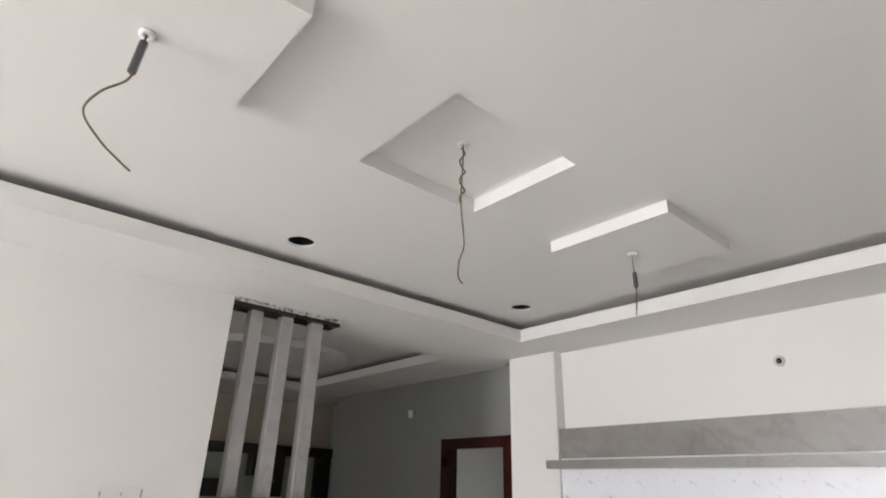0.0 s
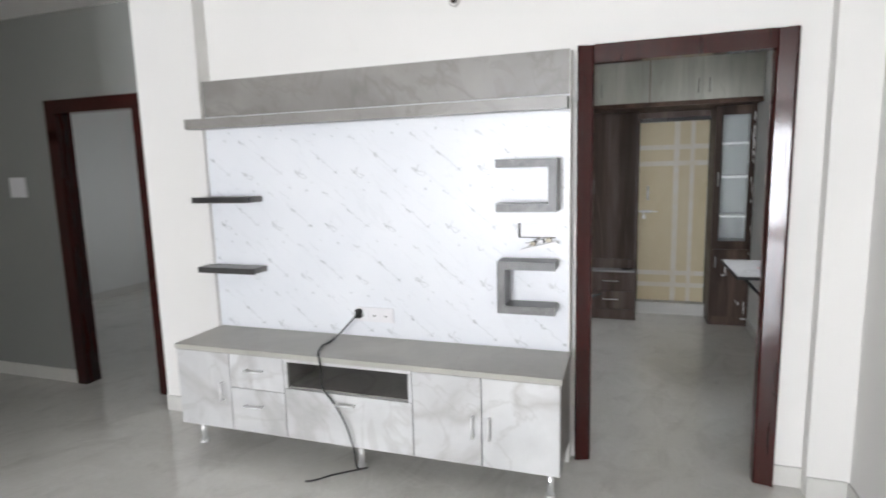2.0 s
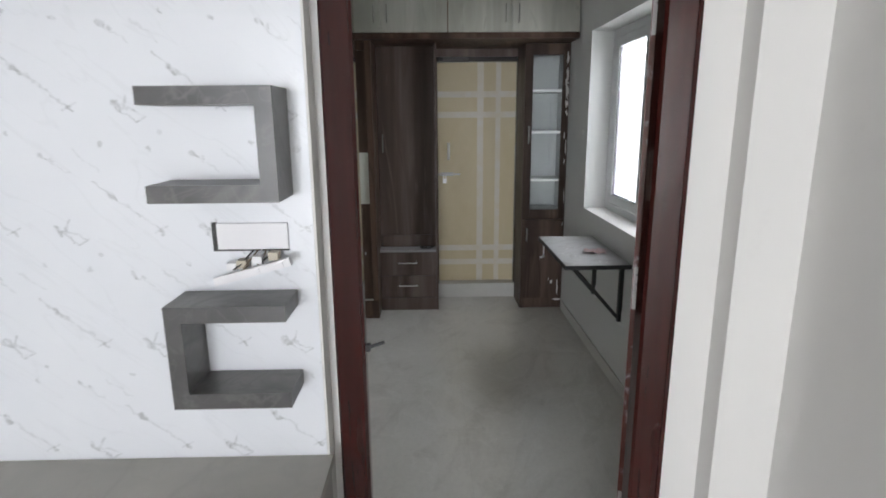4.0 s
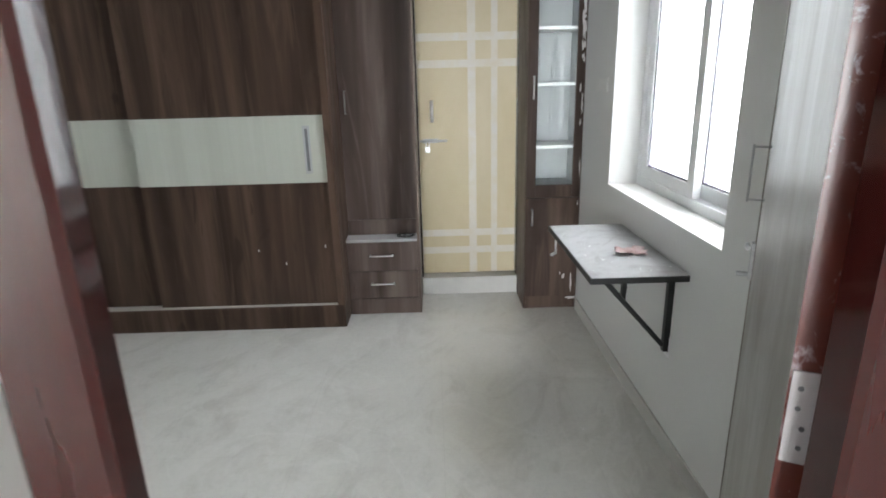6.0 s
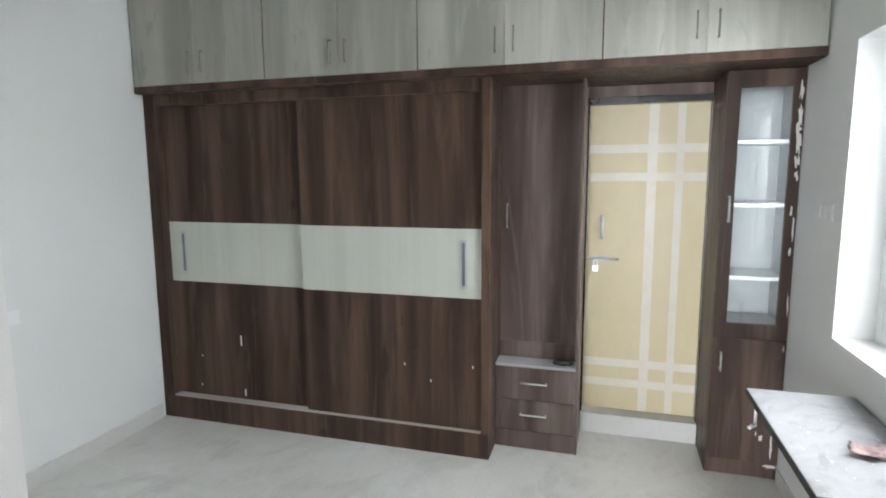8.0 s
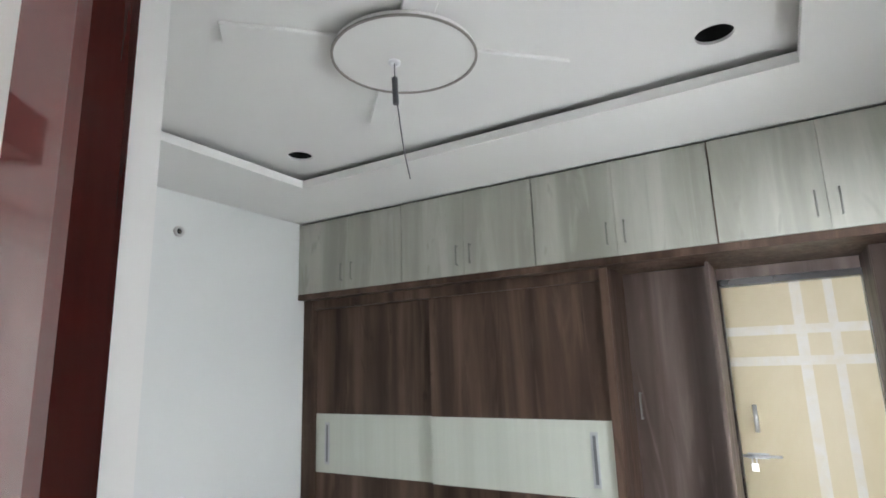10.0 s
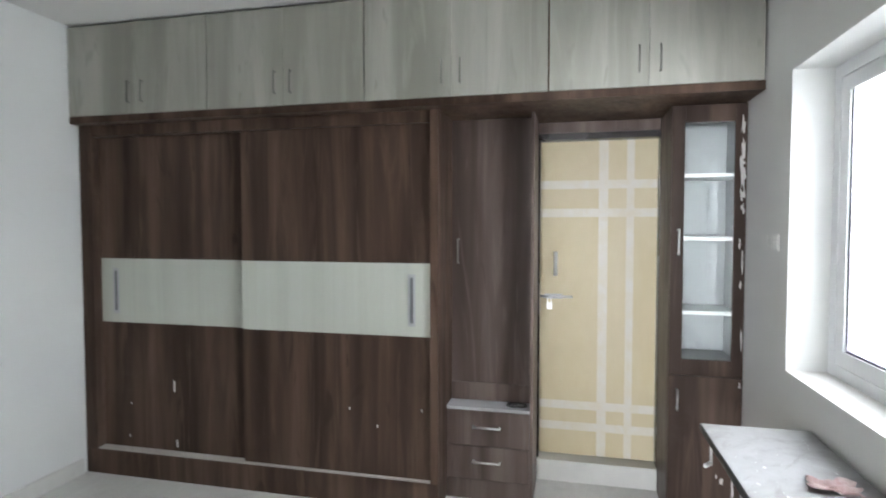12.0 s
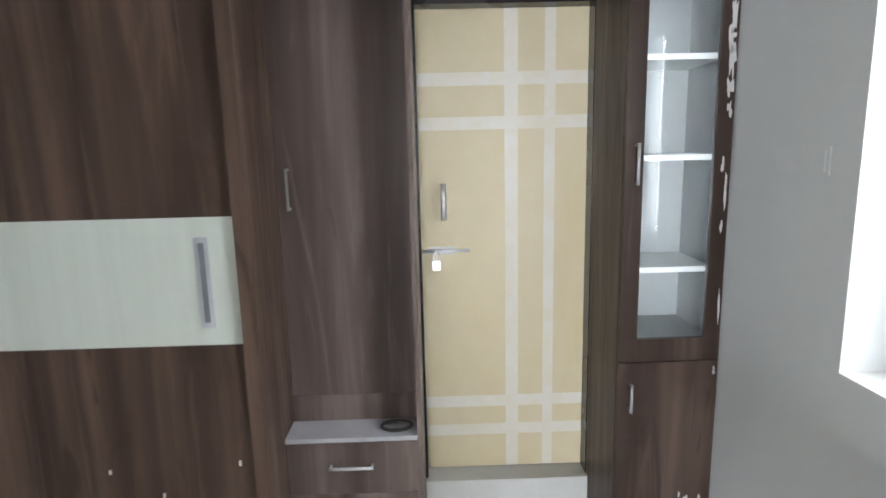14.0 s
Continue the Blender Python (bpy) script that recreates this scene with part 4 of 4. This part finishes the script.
# ---- hanging wires at the ceiling points ----
def ceiling_wire(at, pts, label, block=None, r=0.003, cord=BROWNCABLE):
    w = thing("hanging_wire", at, label, "wire", "hanging wires")
    part("rose", ring(bmesh.new(), (at[0], at[1], at[2] - 0.010), (0, 0, 1), 0.022, 0.006, 0.0098, 16), PLASTIC, w, "", True)
    part("cord", tube(bmesh.new(), pts, r, 6), cord, w, "", True)
    if block:
        part("connector", rod(bmesh.new(), *block, 0.011, 8), DARKMETAL, w, "dark taped connector")
    return w


ceiling_wire((0.392, 1.81, 2.785), ((0.392, 1.81, 2.784), (0.387, 1.806, 2.73), (0.381, 1.80, 2.622), (0.33, 1.80, 2.55), (0.31, 1.80, 2.48), (0.36, 1.80, 2.42), (0.41, 1.80, 2.385), (0.439, 1.80, 2.367)), "brown wire with a taped connector hanging from the ceiling panel", ((0.389, 1.807, 2.75), (0.381, 1.80, 2.64)))
ceiling_wire((1.50, 1.74, HZ + 0.066), ((1.50, 1.74, HZ + 0.064), (1.502, 1.742, 2.83), (1.498, 1.745, 2.70), (1.505, 1.75, 2.62), (1.515, 1.75, 2.55), (1.52, 1.75, 2.48), (1.498, 1.75, 2.42), (1.494, 1.75, 2.36), (1.515, 1.75, 2.337)), "twisted brown wire hanging from the recessed ceiling panel")
part("twist", tube(bmesh.new(), [(1.50 + 0.012 * math.sin(i * 1.7), 1.742 + 0.008 * math.cos(i * 1.7), HZ + 0.05 - 0.022 * i) for i in range(12)], 0.0035, 6), BROWNCABLE, bpy.data.objects["hanging_wire.001"], "", True)
ceiling_wire((2.661, 1.728, 2.785), ((2.661, 1.728, 2.784), (2.658, 1.725, 2.70), (2.64, 1.715, 2.56), (2.612, 1.71, 2.47), (2.605, 1.712, 2.45), (2.62, 1.715, 2.47), (2.638, 1.718, 2.56)), "pale wire loop hanging from the ceiling panel", ((2.655, 1.722, 2.68), (2.645, 1.717, 2.60)))
ceiling_wire((5.16, 1.405, 2.664), ((5.16, 1.405, 2.663), (5.165, 1.405, 2.56), (5.18, 1.402, 2.46), (5.19, 1.398, 2.38), (5.205, 1.395, 2.31), (5.24, 1.40, 2.24)), "thin dark wire with a taped joint hanging from the bedroom ceiling", ((5.16, 1.405, 2.60), (5.166, 1.405, 2.50)), 0.0022, DARKMETAL)

# ---- bedroom: wardrobe wall ----
WF = 6.58
wd = thing("sliding_wardrobe", (6.85, 2.13, 0), "dark walnut sliding wardrobe with a pale band across its doors", "wardrobe")
part("plinth", rounded(boxes((WF, 7.155, 1.0765, 3.247, 0.0, 0.145)), 0.002, 1), WALNUT, wd)
part("plinth_track", rounded(boxes((WF + 0.004, WF + 0.10, 1.122, 3.165, 0.1455, 0.153)), 0.001, 1), PALE_ALU, wd, "pale aluminium sliding track")
part("stile", rounded(boxes((WF, 7.155, 3.167, 3.247, 0.1455, 2.0595)), 0.002, 1), WALNUT, wd)
part("stile", rounded(boxes((WF, 7.155, 1.0765, 1.120, 0.1455, 2.0595)), 0.002, 1), WALNUT, wd)
part("top_rail", rounded(boxes((WF + 0.01, 7.155, 1.1205, 3.1665, 1.995, 2.0595)), 0.002, 1), WALNUT, wd)
for y0, y1, x, ha in ((2.16, 3.165, WF + 0.058, 3.062), (1.1225, 2.20, WF + 0.022, 1.222)):
    dr = part("sliding_door", rounded(boxes((x, x + 0.022, y0, y1, 0.1535, 1.9945)), 0.0015, 1), WALNUT, wd)
    part("pale_band", boxes((x - 0.003, x - 0.0003, y0 + 0.001, y1 - 0.001, 0.902, 1.282)), PALE, dr, "pale greenish laminate band")
    part("recessed_pull", rounded(boxes((x - 0.0055, x - 0.0032, ha - 0.020, ha + 0.020, 0.955, 1.225)), 0.001, 1), ALU, dr, "long aluminium recessed pull")
    # raised strip, its dark colour drawn as the recess shade
    part("pull_slot", boxes((x - 0.0066, x - 0.0057, ha - 0.008, ha + 0.008, 0.972, 1.208)), SLOT, dr)
# paint specks on the doors
for y, z, h in ((2.678, 0.505, 0.065), (2.665, 0.175, 0.045), (2.974, 0.410, 0.012), (2.991, 0.212, 0.015), (1.569, 0.494, 0.014), (1.413, 0.408, 0.016), (1.170, 0.508, 0.018)):
    x = WF + (0.058 if y > 2.2 else 0.022)
    part("putty_mark", boxes((x - 0.0012, x - 0.0003, y - (0.006 if h > 0.03 else 0.004), y + (0.006 if h > 0.03 else 0.004), z, z + h)), PUTTY, wd, "dried white putty mark")

LX = 6.515
loft = thing("loft_cabinet", (6.85, 1.42, 2.06), "pale ash laminate loft cabinets below the ceiling", "cabinet")
part("bottom_board", rounded(boxes((LX + 0.002, 7.155, -0.385, 3.245, 2.0605, 2.10)), 0.002, 1), WALNUT, loft, "dark walnut underside board")
# carcass takes dark walnut so the seams between doors look shaded
part("carcass", boxes((LX + 0.02, 7.155, -0.385, 3.245, 2.1005, 2.606)), WALNUT, loft, "carcass coloured dark as the shade in the door gaps")
# solid black filler stands for the shaded gap over the loft
part("top_gap", boxes((LX + 0.03, 7.15, -0.385, 3.245, 2.6065, 2.618)), VOID, loft, "near-black strip painted as the gap's shade under the ceiling")
seams = (3.245, 2.79, 2.342, 1.89, 1.444, 0.996, 0.533, 0.089, -0.383)
for i, (a, b) in enumerate(zip(seams, seams[1:])):
    dr = part("door", rounded(boxes((LX, LX + 0.018, b + (0.001 if i % 2 == 0 else 0.004), a - (0.004 if i % 2 == 0 else 0.001), 2.102, 2.604)), 0.0015, 1), ASH, loft)
    y = b + 0.045 if i % 2 == 0 else a - 0.045
    bar_handle(dr, LX, (y, 2.165), (y, 2.275), 0.022, 0.0045, DIMSTEEL)

dz = thing("dressing_unit", (6.95, 0.84, 0), "walnut dressing unit with a tall door above two drawers", "cabinet")
DX = 6.765
part("side", rounded(boxes((DX, 7.155, 0.612, 0.628, 0.0, 2.0595)), 0.001, 1), WALNUT_GREY, dz)
part("plinth", rounded(boxes((DX + 0.004, 7.155, 0.6285, 1.0755, 0.0, 0.105)), 0.002, 1), WALNUT_GREY, dz)
part("drawer_box", boxes((DX + 0.02, 7.155, 0.6285, 1.0755, 0.1055, 0.486)), WALNUT_GREY, dz)
for z0, z1 in ((0.108, 0.292), (0.292, 0.484)):
    dr = part("drawer_front", rounded(boxes((DX, DX + 0.018, 0.630, 1.074, z0 + 0.002, z1 - 0.002)), 0.0015, 1), WALNUT_GREY, dz)
    bar_handle(dr, DX, (0.785, (z0 + z1) / 2 + 0.012), (0.925, (z0 + z1) / 2 + 0.012), 0.024, 0.005)
part("counter", rounded(boxes((DX - 0.004, 7.155, 0.6285, 1.0755, 0.4865, 0.502)), 0.002, 1), LEDGE, dz, "grey-white laminate ledge")
part("tall_box", boxes((6.915, 7.155, 0.6285, 1.0755, 0.545, 2.0595)), WALNUT_GREY, dz)
part("lower_rail", rounded(boxes((6.892, 6.9145, 0.6285, 1.0755, 0.5025, 0.60)), 0.001, 1), WALNUT_GREY, dz)
dr = part("tall_door", rounded(boxes((6.894, 6.912, 0.631, 1.073, 0.602, 2.056)), 0.0015, 1), WALNUT_GREY, dz)
bar_handle(dr, 6.894, (1.035, 1.27), (1.035, 1.40), 0.026, 0.005, DIMSTEEL)
tray_bits = thing("wire_scrap", (6.82, 0.70, 0.503), "small coil of dark wire lying on the white ledge", "wire")
part("coil", tube(bmesh.new(), [(6.82 + 0.035 * math.cos(i * 0.9), 0.70 + 0.055 * math.sin(i * 0.9), 0.506 + 0.001 * i) for i in range(13)], 0.0028, 6), CABLE, tray_bits, "", True)

# bathroom door in its frame, a step up
bf = door_frame("door_3_frame", 7.115, 7.22, -0.083, 0.638, 2.0, 0.036, BLACKWOOD, "dark brown painted bathroom door frame")
setting("threshold", rounded(boxes((7.088, 7.30, -0.05, 0.611, 0.0, 0.120)), 0.004), STEP, "pale stone threshold step below the bathroom door", "step")
part("lintel_panel", rounded(boxes((7.10, 7.155, -0.045, 0.611, 2.0005, 2.0595)), 0.002, 1), WALNUT_GREY, bf, "walnut filler panel over the door")
bd = thing("door_3", (7.19, 0.277, 0.11), "closed cream bathroom door with white crossing bands", "door", "", "structure")
part("leaf", rounded(boxes((7.185, 7.215, -0.046, 0.601, 0.125, 1.963)), 0.002, 1), DOORSKIN, bd)
W, T = 0.647, 1.851
for f0, f1 in ((0.508, 0.588), (0.744, 0.808)):
    part("upright_band", boxes((7.1832, 7.1848, 0.601 - f1 * W, 0.601 - f0 * W, 0.126, 1.962)), DOORBAND, bd, "white upright band")
for f0, f1 in ((0.122, 0.148), (0.210, 0.236), (0.820, 0.846), (0.888, 0.914)):
    part("cross_band", boxes((7.1826, 7.18315, -0.045, 0.600, 1.963 - f1 * T, 1.963 - f0 * T)), DOORBAND, bd, "white cross band")
pull = part("pull_handle", rod(rod(rod(bmesh.new(), (7.182, 0.512, 1.20), (7.152, 0.512, 1.20), 0.006), (7.182, 0.512, 1.31), (7.152, 0.512, 1.31), 0.006), (7.150, 0.512, 1.185), (7.150, 0.512, 1.325), 0.011), CHROME, bd, "chrome pull handle", True)
bolt = part("sliding_bolt", rounded(boxes((7.172, 7.182, 0.475, 0.575, 1.048, 1.076)), 0.002), ALU, bd, "chrome sliding bolt")
part("bolt_bar", rod(bmesh.new(), (7.166, 0.415, 1.062), (7.166, 0.598, 1.062), 0.0075), CHROME, bolt, "", True)
lock = part("padlock", rounded(boxes((7.150, 7.165, 0.530, 0.562, 0.988, 1.026)), 0.004), CHROME, bd, "small padlock")
part("shackle", tube(bmesh.new(), ((7.157, 0.536, 1.025), (7.157, 0.537, 1.052), (7.157, 0.546, 1.066), (7.157, 0.555, 1.052), (7.157, 0.556, 1.025)), 0.004, 6), CHROME, lock, "", True)

# bookcase with a glass door
bk = thing("display_cabinet", (6.95, -0.22, 0), "tall narrow walnut display cabinet with a glass door and white shelves", "cabinet")
part("side", rounded(boxes((DX + 0.0195, 7.155, -0.068, -0.050, 0.0, 2.0595)), 0.001, 1), WALNUT_MID, bk)
part("side", rounded(boxes((DX + 0.0195, 7.155, -0.3885, -0.372, 0.0, 2.0595)), 0.001, 1), WALNUT_MID, bk)
part("inner_side", boxes((DX + 0.022, 7.05, -0.074, -0.0685, 0.76, 2.02), (DX + 0.022, 7.05, -0.3715, -0.366, 0.76, 2.02)), INNER, bk, "white inner lining, coloured darker for the dim inside")
part("back", boxes((7.0505, 7.155, -0.3715, -0.0685, 0.76, 2.02)), INNER, bk, "white back panel, coloured darker for the dim inside")
part("top", boxes((DX + 0.020, 7.155, -0.3715, -0.0685, 2.0205, 2.0595)), WALNUT_MID, bk)
part("bottom_box", boxes((DX + 0.020, 7.155, -0.3715, -0.0685, 0.0, 0.7595)), WALNUT_MID, bk)
part("inner_floor", boxes((DX + 0.022, 7.0495, -0.3655, -0.0745, 0.790, 0.812)), INNER, bk, "white inner floor, coloured darker for the dim inside")
for z in (1.712, 1.402, 1.036):
    part("shelf", rounded(boxes((DX + 0.035, 7.049, -0.3655, -0.0745, z, z + 0.018)), 0.001, 1), WHITE, bk, "white shelf")
gd = part("glass_door", rounded(boxes((DX, DX + 0.019, -0.110, -0.052, 0.740, 2.056), (DX, DX + 0.019, -0.3865, -0.335, 0.740, 2.056), (DX, DX + 0.019, -0.3345, -0.1105, 1.975, 2.056), (DX, DX + 0.019, -0.3345, -0.1105, 0.740, 0.818)), 0.0015, 1), WALNUT_MID, bk, "walnut door frame")
pane = part("pane", boxes((DX + 0.009, DX + 0.013, -0.3343, -0.1107, 0.8183, 1.9747)), GLASS, gd, "clear glass pane")
pane.visible_shadow = False
bar_handle(gd, DX, (-0.085, 1.335), (-0.085, 1.455), 0.026, 0.005, SATIN)
ld = part("lower_door", rounded(boxes((DX, DX + 0.019, -0.3865, -0.052, 0.09, 0.736)), 0.0015, 1), WALNUT_MID, bk)
bar_handle(ld, DX, (-0.090, 0.575), (-0.090, 0.665), 0.026, 0.005, SATIN)


def smear(y, z, w, h, seed):
    """A dab of putty with a ragged outline."""
    bm = bmesh.new()
    n = 18
    ends = []
    for x in (DX - 0.0016, DX - 0.0003):
        ring_ = []
        for i in range(n):
            a = i * math.tau / n
            k = 0.62 + 0.75 * noise.noise(Vector((math.cos(a) * 1.7, math.sin(a) * 1.7, seed * 3.1)))
            ring_.append(bm.verts.new((x, y + w * k * math.cos(a) / 2, z + h * k * math.sin(a) / 2)))
        ends.append(ring_)
    bm.faces.new(ends[0])
    bm.faces.new(ends[1][::-1])
    for i in range(n):
        bm.faces.new((ends[0][i], ends[1][i], ends[1][(i + 1) % n], ends[0][(i + 1) % n]))
    bmesh.ops.recalc_face_normals(bm, faces=bm.faces)
    return bm


for i, (y, z, w, h) in enumerate(((-0.366, 1.955, 0.03, 0.10), (-0.370, 1.84, 0.030, 0.13), (-0.364, 1.77, 0.040, 0.10), (-0.372, 1.70, 0.026, 0.17), (-0.367, 1.62, 0.034, 0.09), (-0.372, 1.56, 0.022, 0.08), (-0.362, 1.385, 0.018, 0.05), (-0.375, 1.30, 0.012, 0.13), (-0.368, 1.19, 0.012, 0.06), (-0.376, 0.93, 0.012, 0.16), (-0.374, 0.70, 0.014, 0.05), (-0.300, 0.225, 0.022, 0.05), (-0.279, 0.245, 0.012, 0.035), (-0.352, 0.17, 0.022, 0.16), (-0.350, 0.075, 0.065, 0.03))):
    part("putty_smear", smear(y, z, w, h, i), PUTTY, bk, "dried putty smear")

# ---- window ----
win = thing("window_1", (5.64, -0.60, WZ0), "white sliding window in a deep plastered reveal", "window", "", "structure")
FY0, FY1 = -0.610, -0.535
part("window_frame", rounded(boxes((WX0 + 0.001, WX1 - 0.001, FY0, FY1, WZ0 + 0.001, WZ0 + 0.05), (WX0 + 0.001, WX1 - 0.001, FY0, FY1, WZ1 - 0.05, WZ1 - 0.001), (WX0 + 0.001, WX0 + 0.05, FY0, FY1, WZ0 + 0.0505, WZ1 - 0.0505), (WX1 - 0.05, WX1 - 0.001, FY0, FY1, WZ0 + 0.0505, WZ1 - 0.0505)), 0.004), UPVC, win)
for x0, x1, y0 in ((5.60, 6.178, -0.571), (5.102, 5.68, -0.608)):
    y1 = y0 + 0.034
    a, b = WZ0 + 0.052, WZ1 - 0.052
    sash = part("sash", rounded(boxes((x0, x1, y0, y1, a, a + 0.055), (x0, x1, y0, y1, b - 0.055, b), (x0, x0 + 0.06, y0, y1, a + 0.0555, b - 0.0555), (x1 - 0.06, x1, y0, y1, a + 0.0555, b - 0.0555)), 0.004), UPVC, win, "white sliding sash")
    part("gasket", boxes((x0 + 0.0602, x1 - 0.0602, y0 + 0.010, y0 + 0.026, a + 0.0557, a + 0.062), (x0 + 0.0602, x0 + 0.067, y0 + 0.010, y0 + 0.026, a + 0.0622, b - 0.056), (x1 - 0.067, x1 - 0.0602, y0 + 0.010, y0 + 0.026, a + 0.0622, b - 0.056)), RUBBER, sash, "dark gasket")
    pn = part("pane", boxes((x0 + 0.0672, x1 - 0.0672, y0 + 0.016, y0 + 0.020, a + 0.0622, b - 0.0557)), GLASS, sash, "clear glass pane")
    pn.visible_shadow = False
setting("window_sill", rounded(boxes((WX0 + 0.002, WX1 - 0.002, -0.5345, BR + 0.003, WZ0 + 0.0005, WZ0 + 0.006)), 0.002, 1), WALL, "white plastered window sill", "window sill")
setting("backdrop", boxes((-4.0, 24.0, -3.02, -3.0, -2.0, 9.0)), OUTSIDE, "bright hazy daylight outside the window", "sky")

# ---- wall table on folding brackets ----
ft = thing("wall_table", (5.59, -0.21, 0.4), "stained pale laminate wall table on black folding brackets", "table")
part("tabletop", rounded(boxes((5.222, 5.962, -0.380, -0.035, 0.750, 0.771)), 0.003, 1), TOP, ft, "stained pale top")
part("edge_band", rounded(boxes((5.2175, 5.2216, -0.380, -0.035, 0.748, 0.770), (5.2175, 5.962, -0.0346, -0.030, 0.748, 0.770)), 0.001, 1), BLACKSTEEL, ft, "black edge band")
for x in (5.36, 5.86):
    part("wall_bar", rounded(boxes((x - 0.012, x + 0.012, -0.3885, -0.366, 0.41, 0.7495)), 0.002, 1), BLACKSTEEL, ft, "black steel wall bar")
    part("arm", rounded(boxes((x - 0.012, x + 0.012, -0.3655, -0.06, 0.731, 0.7495)), 0.002, 1), BLACKSTEEL, ft, "black steel arm")
    part("strut", rod(bmesh.new(), (x, -0.365, 0.435), (x, -0.10, 0.735), 0.010, 8), BLACKSTEEL, ft, "black steel diagonal strut")
    part("hinge_plate", rounded(boxes((x - 0.02, x + 0.02, -0.3890, -0.3860, 0.385, 0.47)), 0.001, 1), CHROME, ft, "steel hinge plate")
for i, (x, z, w, h) in enumerate(((5.385, 0.70, 0.030, 0.10), (5.388, 0.60, 0.022, 0.13), (5.384, 0.50, 0.026, 0.12), (5.39, 0.42, 0.022, 0.10), (5.346, 0.40, 0.016, 0.07))):
    bm = smear(0.0, z, w, h, i + 30)
    bmesh.ops.transform(bm, matrix=pose(x, BR + 0.0020 + DX, 0, 0, 0, 90) @ pose(-2 * DX, 0, 0), verts=bm.verts)
    part("plaster_smear", bm, PUTTY, ft, "white plaster smear along the wall bar")
part("latch", rod(rod(bmesh.new(), (5.90, -0.055, 0.7475), (5.90, -0.055, 0.655), 0.005), (5.90, -0.055, 0.655), (5.87, -0.03, 0.655), 0.007), CHROME, ft, "chrome latch", True)
bm = bmesh.new()
bmesh.ops.create_grid(bm, x_segments=16, y_segments=14, size=0.5)
for v in bm.verts:
    n = noise.noise(Vector((v.co.x * 4.5, v.co.y * 4.5, 1.3)))
    v.co = Vector((5.50 + v.co.x * (0.085 + 0.05 * n) + v.co.y * 0.03, -0.265 + v.co.y * (0.11 + 0.06 * n), 0.7735 + 0.017 * (n + 0.5)))
bmesh.ops.solidify(bm, geom=bm.faces[:], thickness=0.001)
single("crumpled_paper", bm, PINK, "crumpled pink paper lying on the wall table", "paper", "", True)

# ---- sockets in the bedroom ----
bs = thing("wall_socket", (5.58, BL, 0.87), "white socket plate with one open module on the bedroom wall", "socket")
part("plate", rounded(boxes((5.46, 5.70, BL - 0.009, BL - 0.0005, 0.855, 0.925)), 0.003), PLASTIC, bs)
part("open_module", boxes((5.485, 5.535, BL - 0.0105, BL - 0.0092, 0.868, 0.912)), VOID, bs, "open module, near-black for the shade inside")
for i in range(2):
    part("module", rounded(boxes((5.555 + 0.066 * i, 5.613 + 0.066 * i, BL - 0.012, BL - 0.0092, 0.867, 0.913)), 0.001, 1), PLASTIC, bs)
ws = thing("wall_socket", (6.43, BR, 1.36), "white switch plate beside the window", "socket")
part("plate", rounded(boxes((6.325, 6.53, BR + 0.0005, BR + 0.0035, 1.372, 1.440)), 0.001), PLATE, ws)
for i in range(3):
    part("module", rounded(boxes((6.338 + 0.062 * i, 6.394 + 0.062 * i, BR + 0.0037, BR + 0.005, 1.380, 1.432)), 0.001, 1), PLATE, ws)
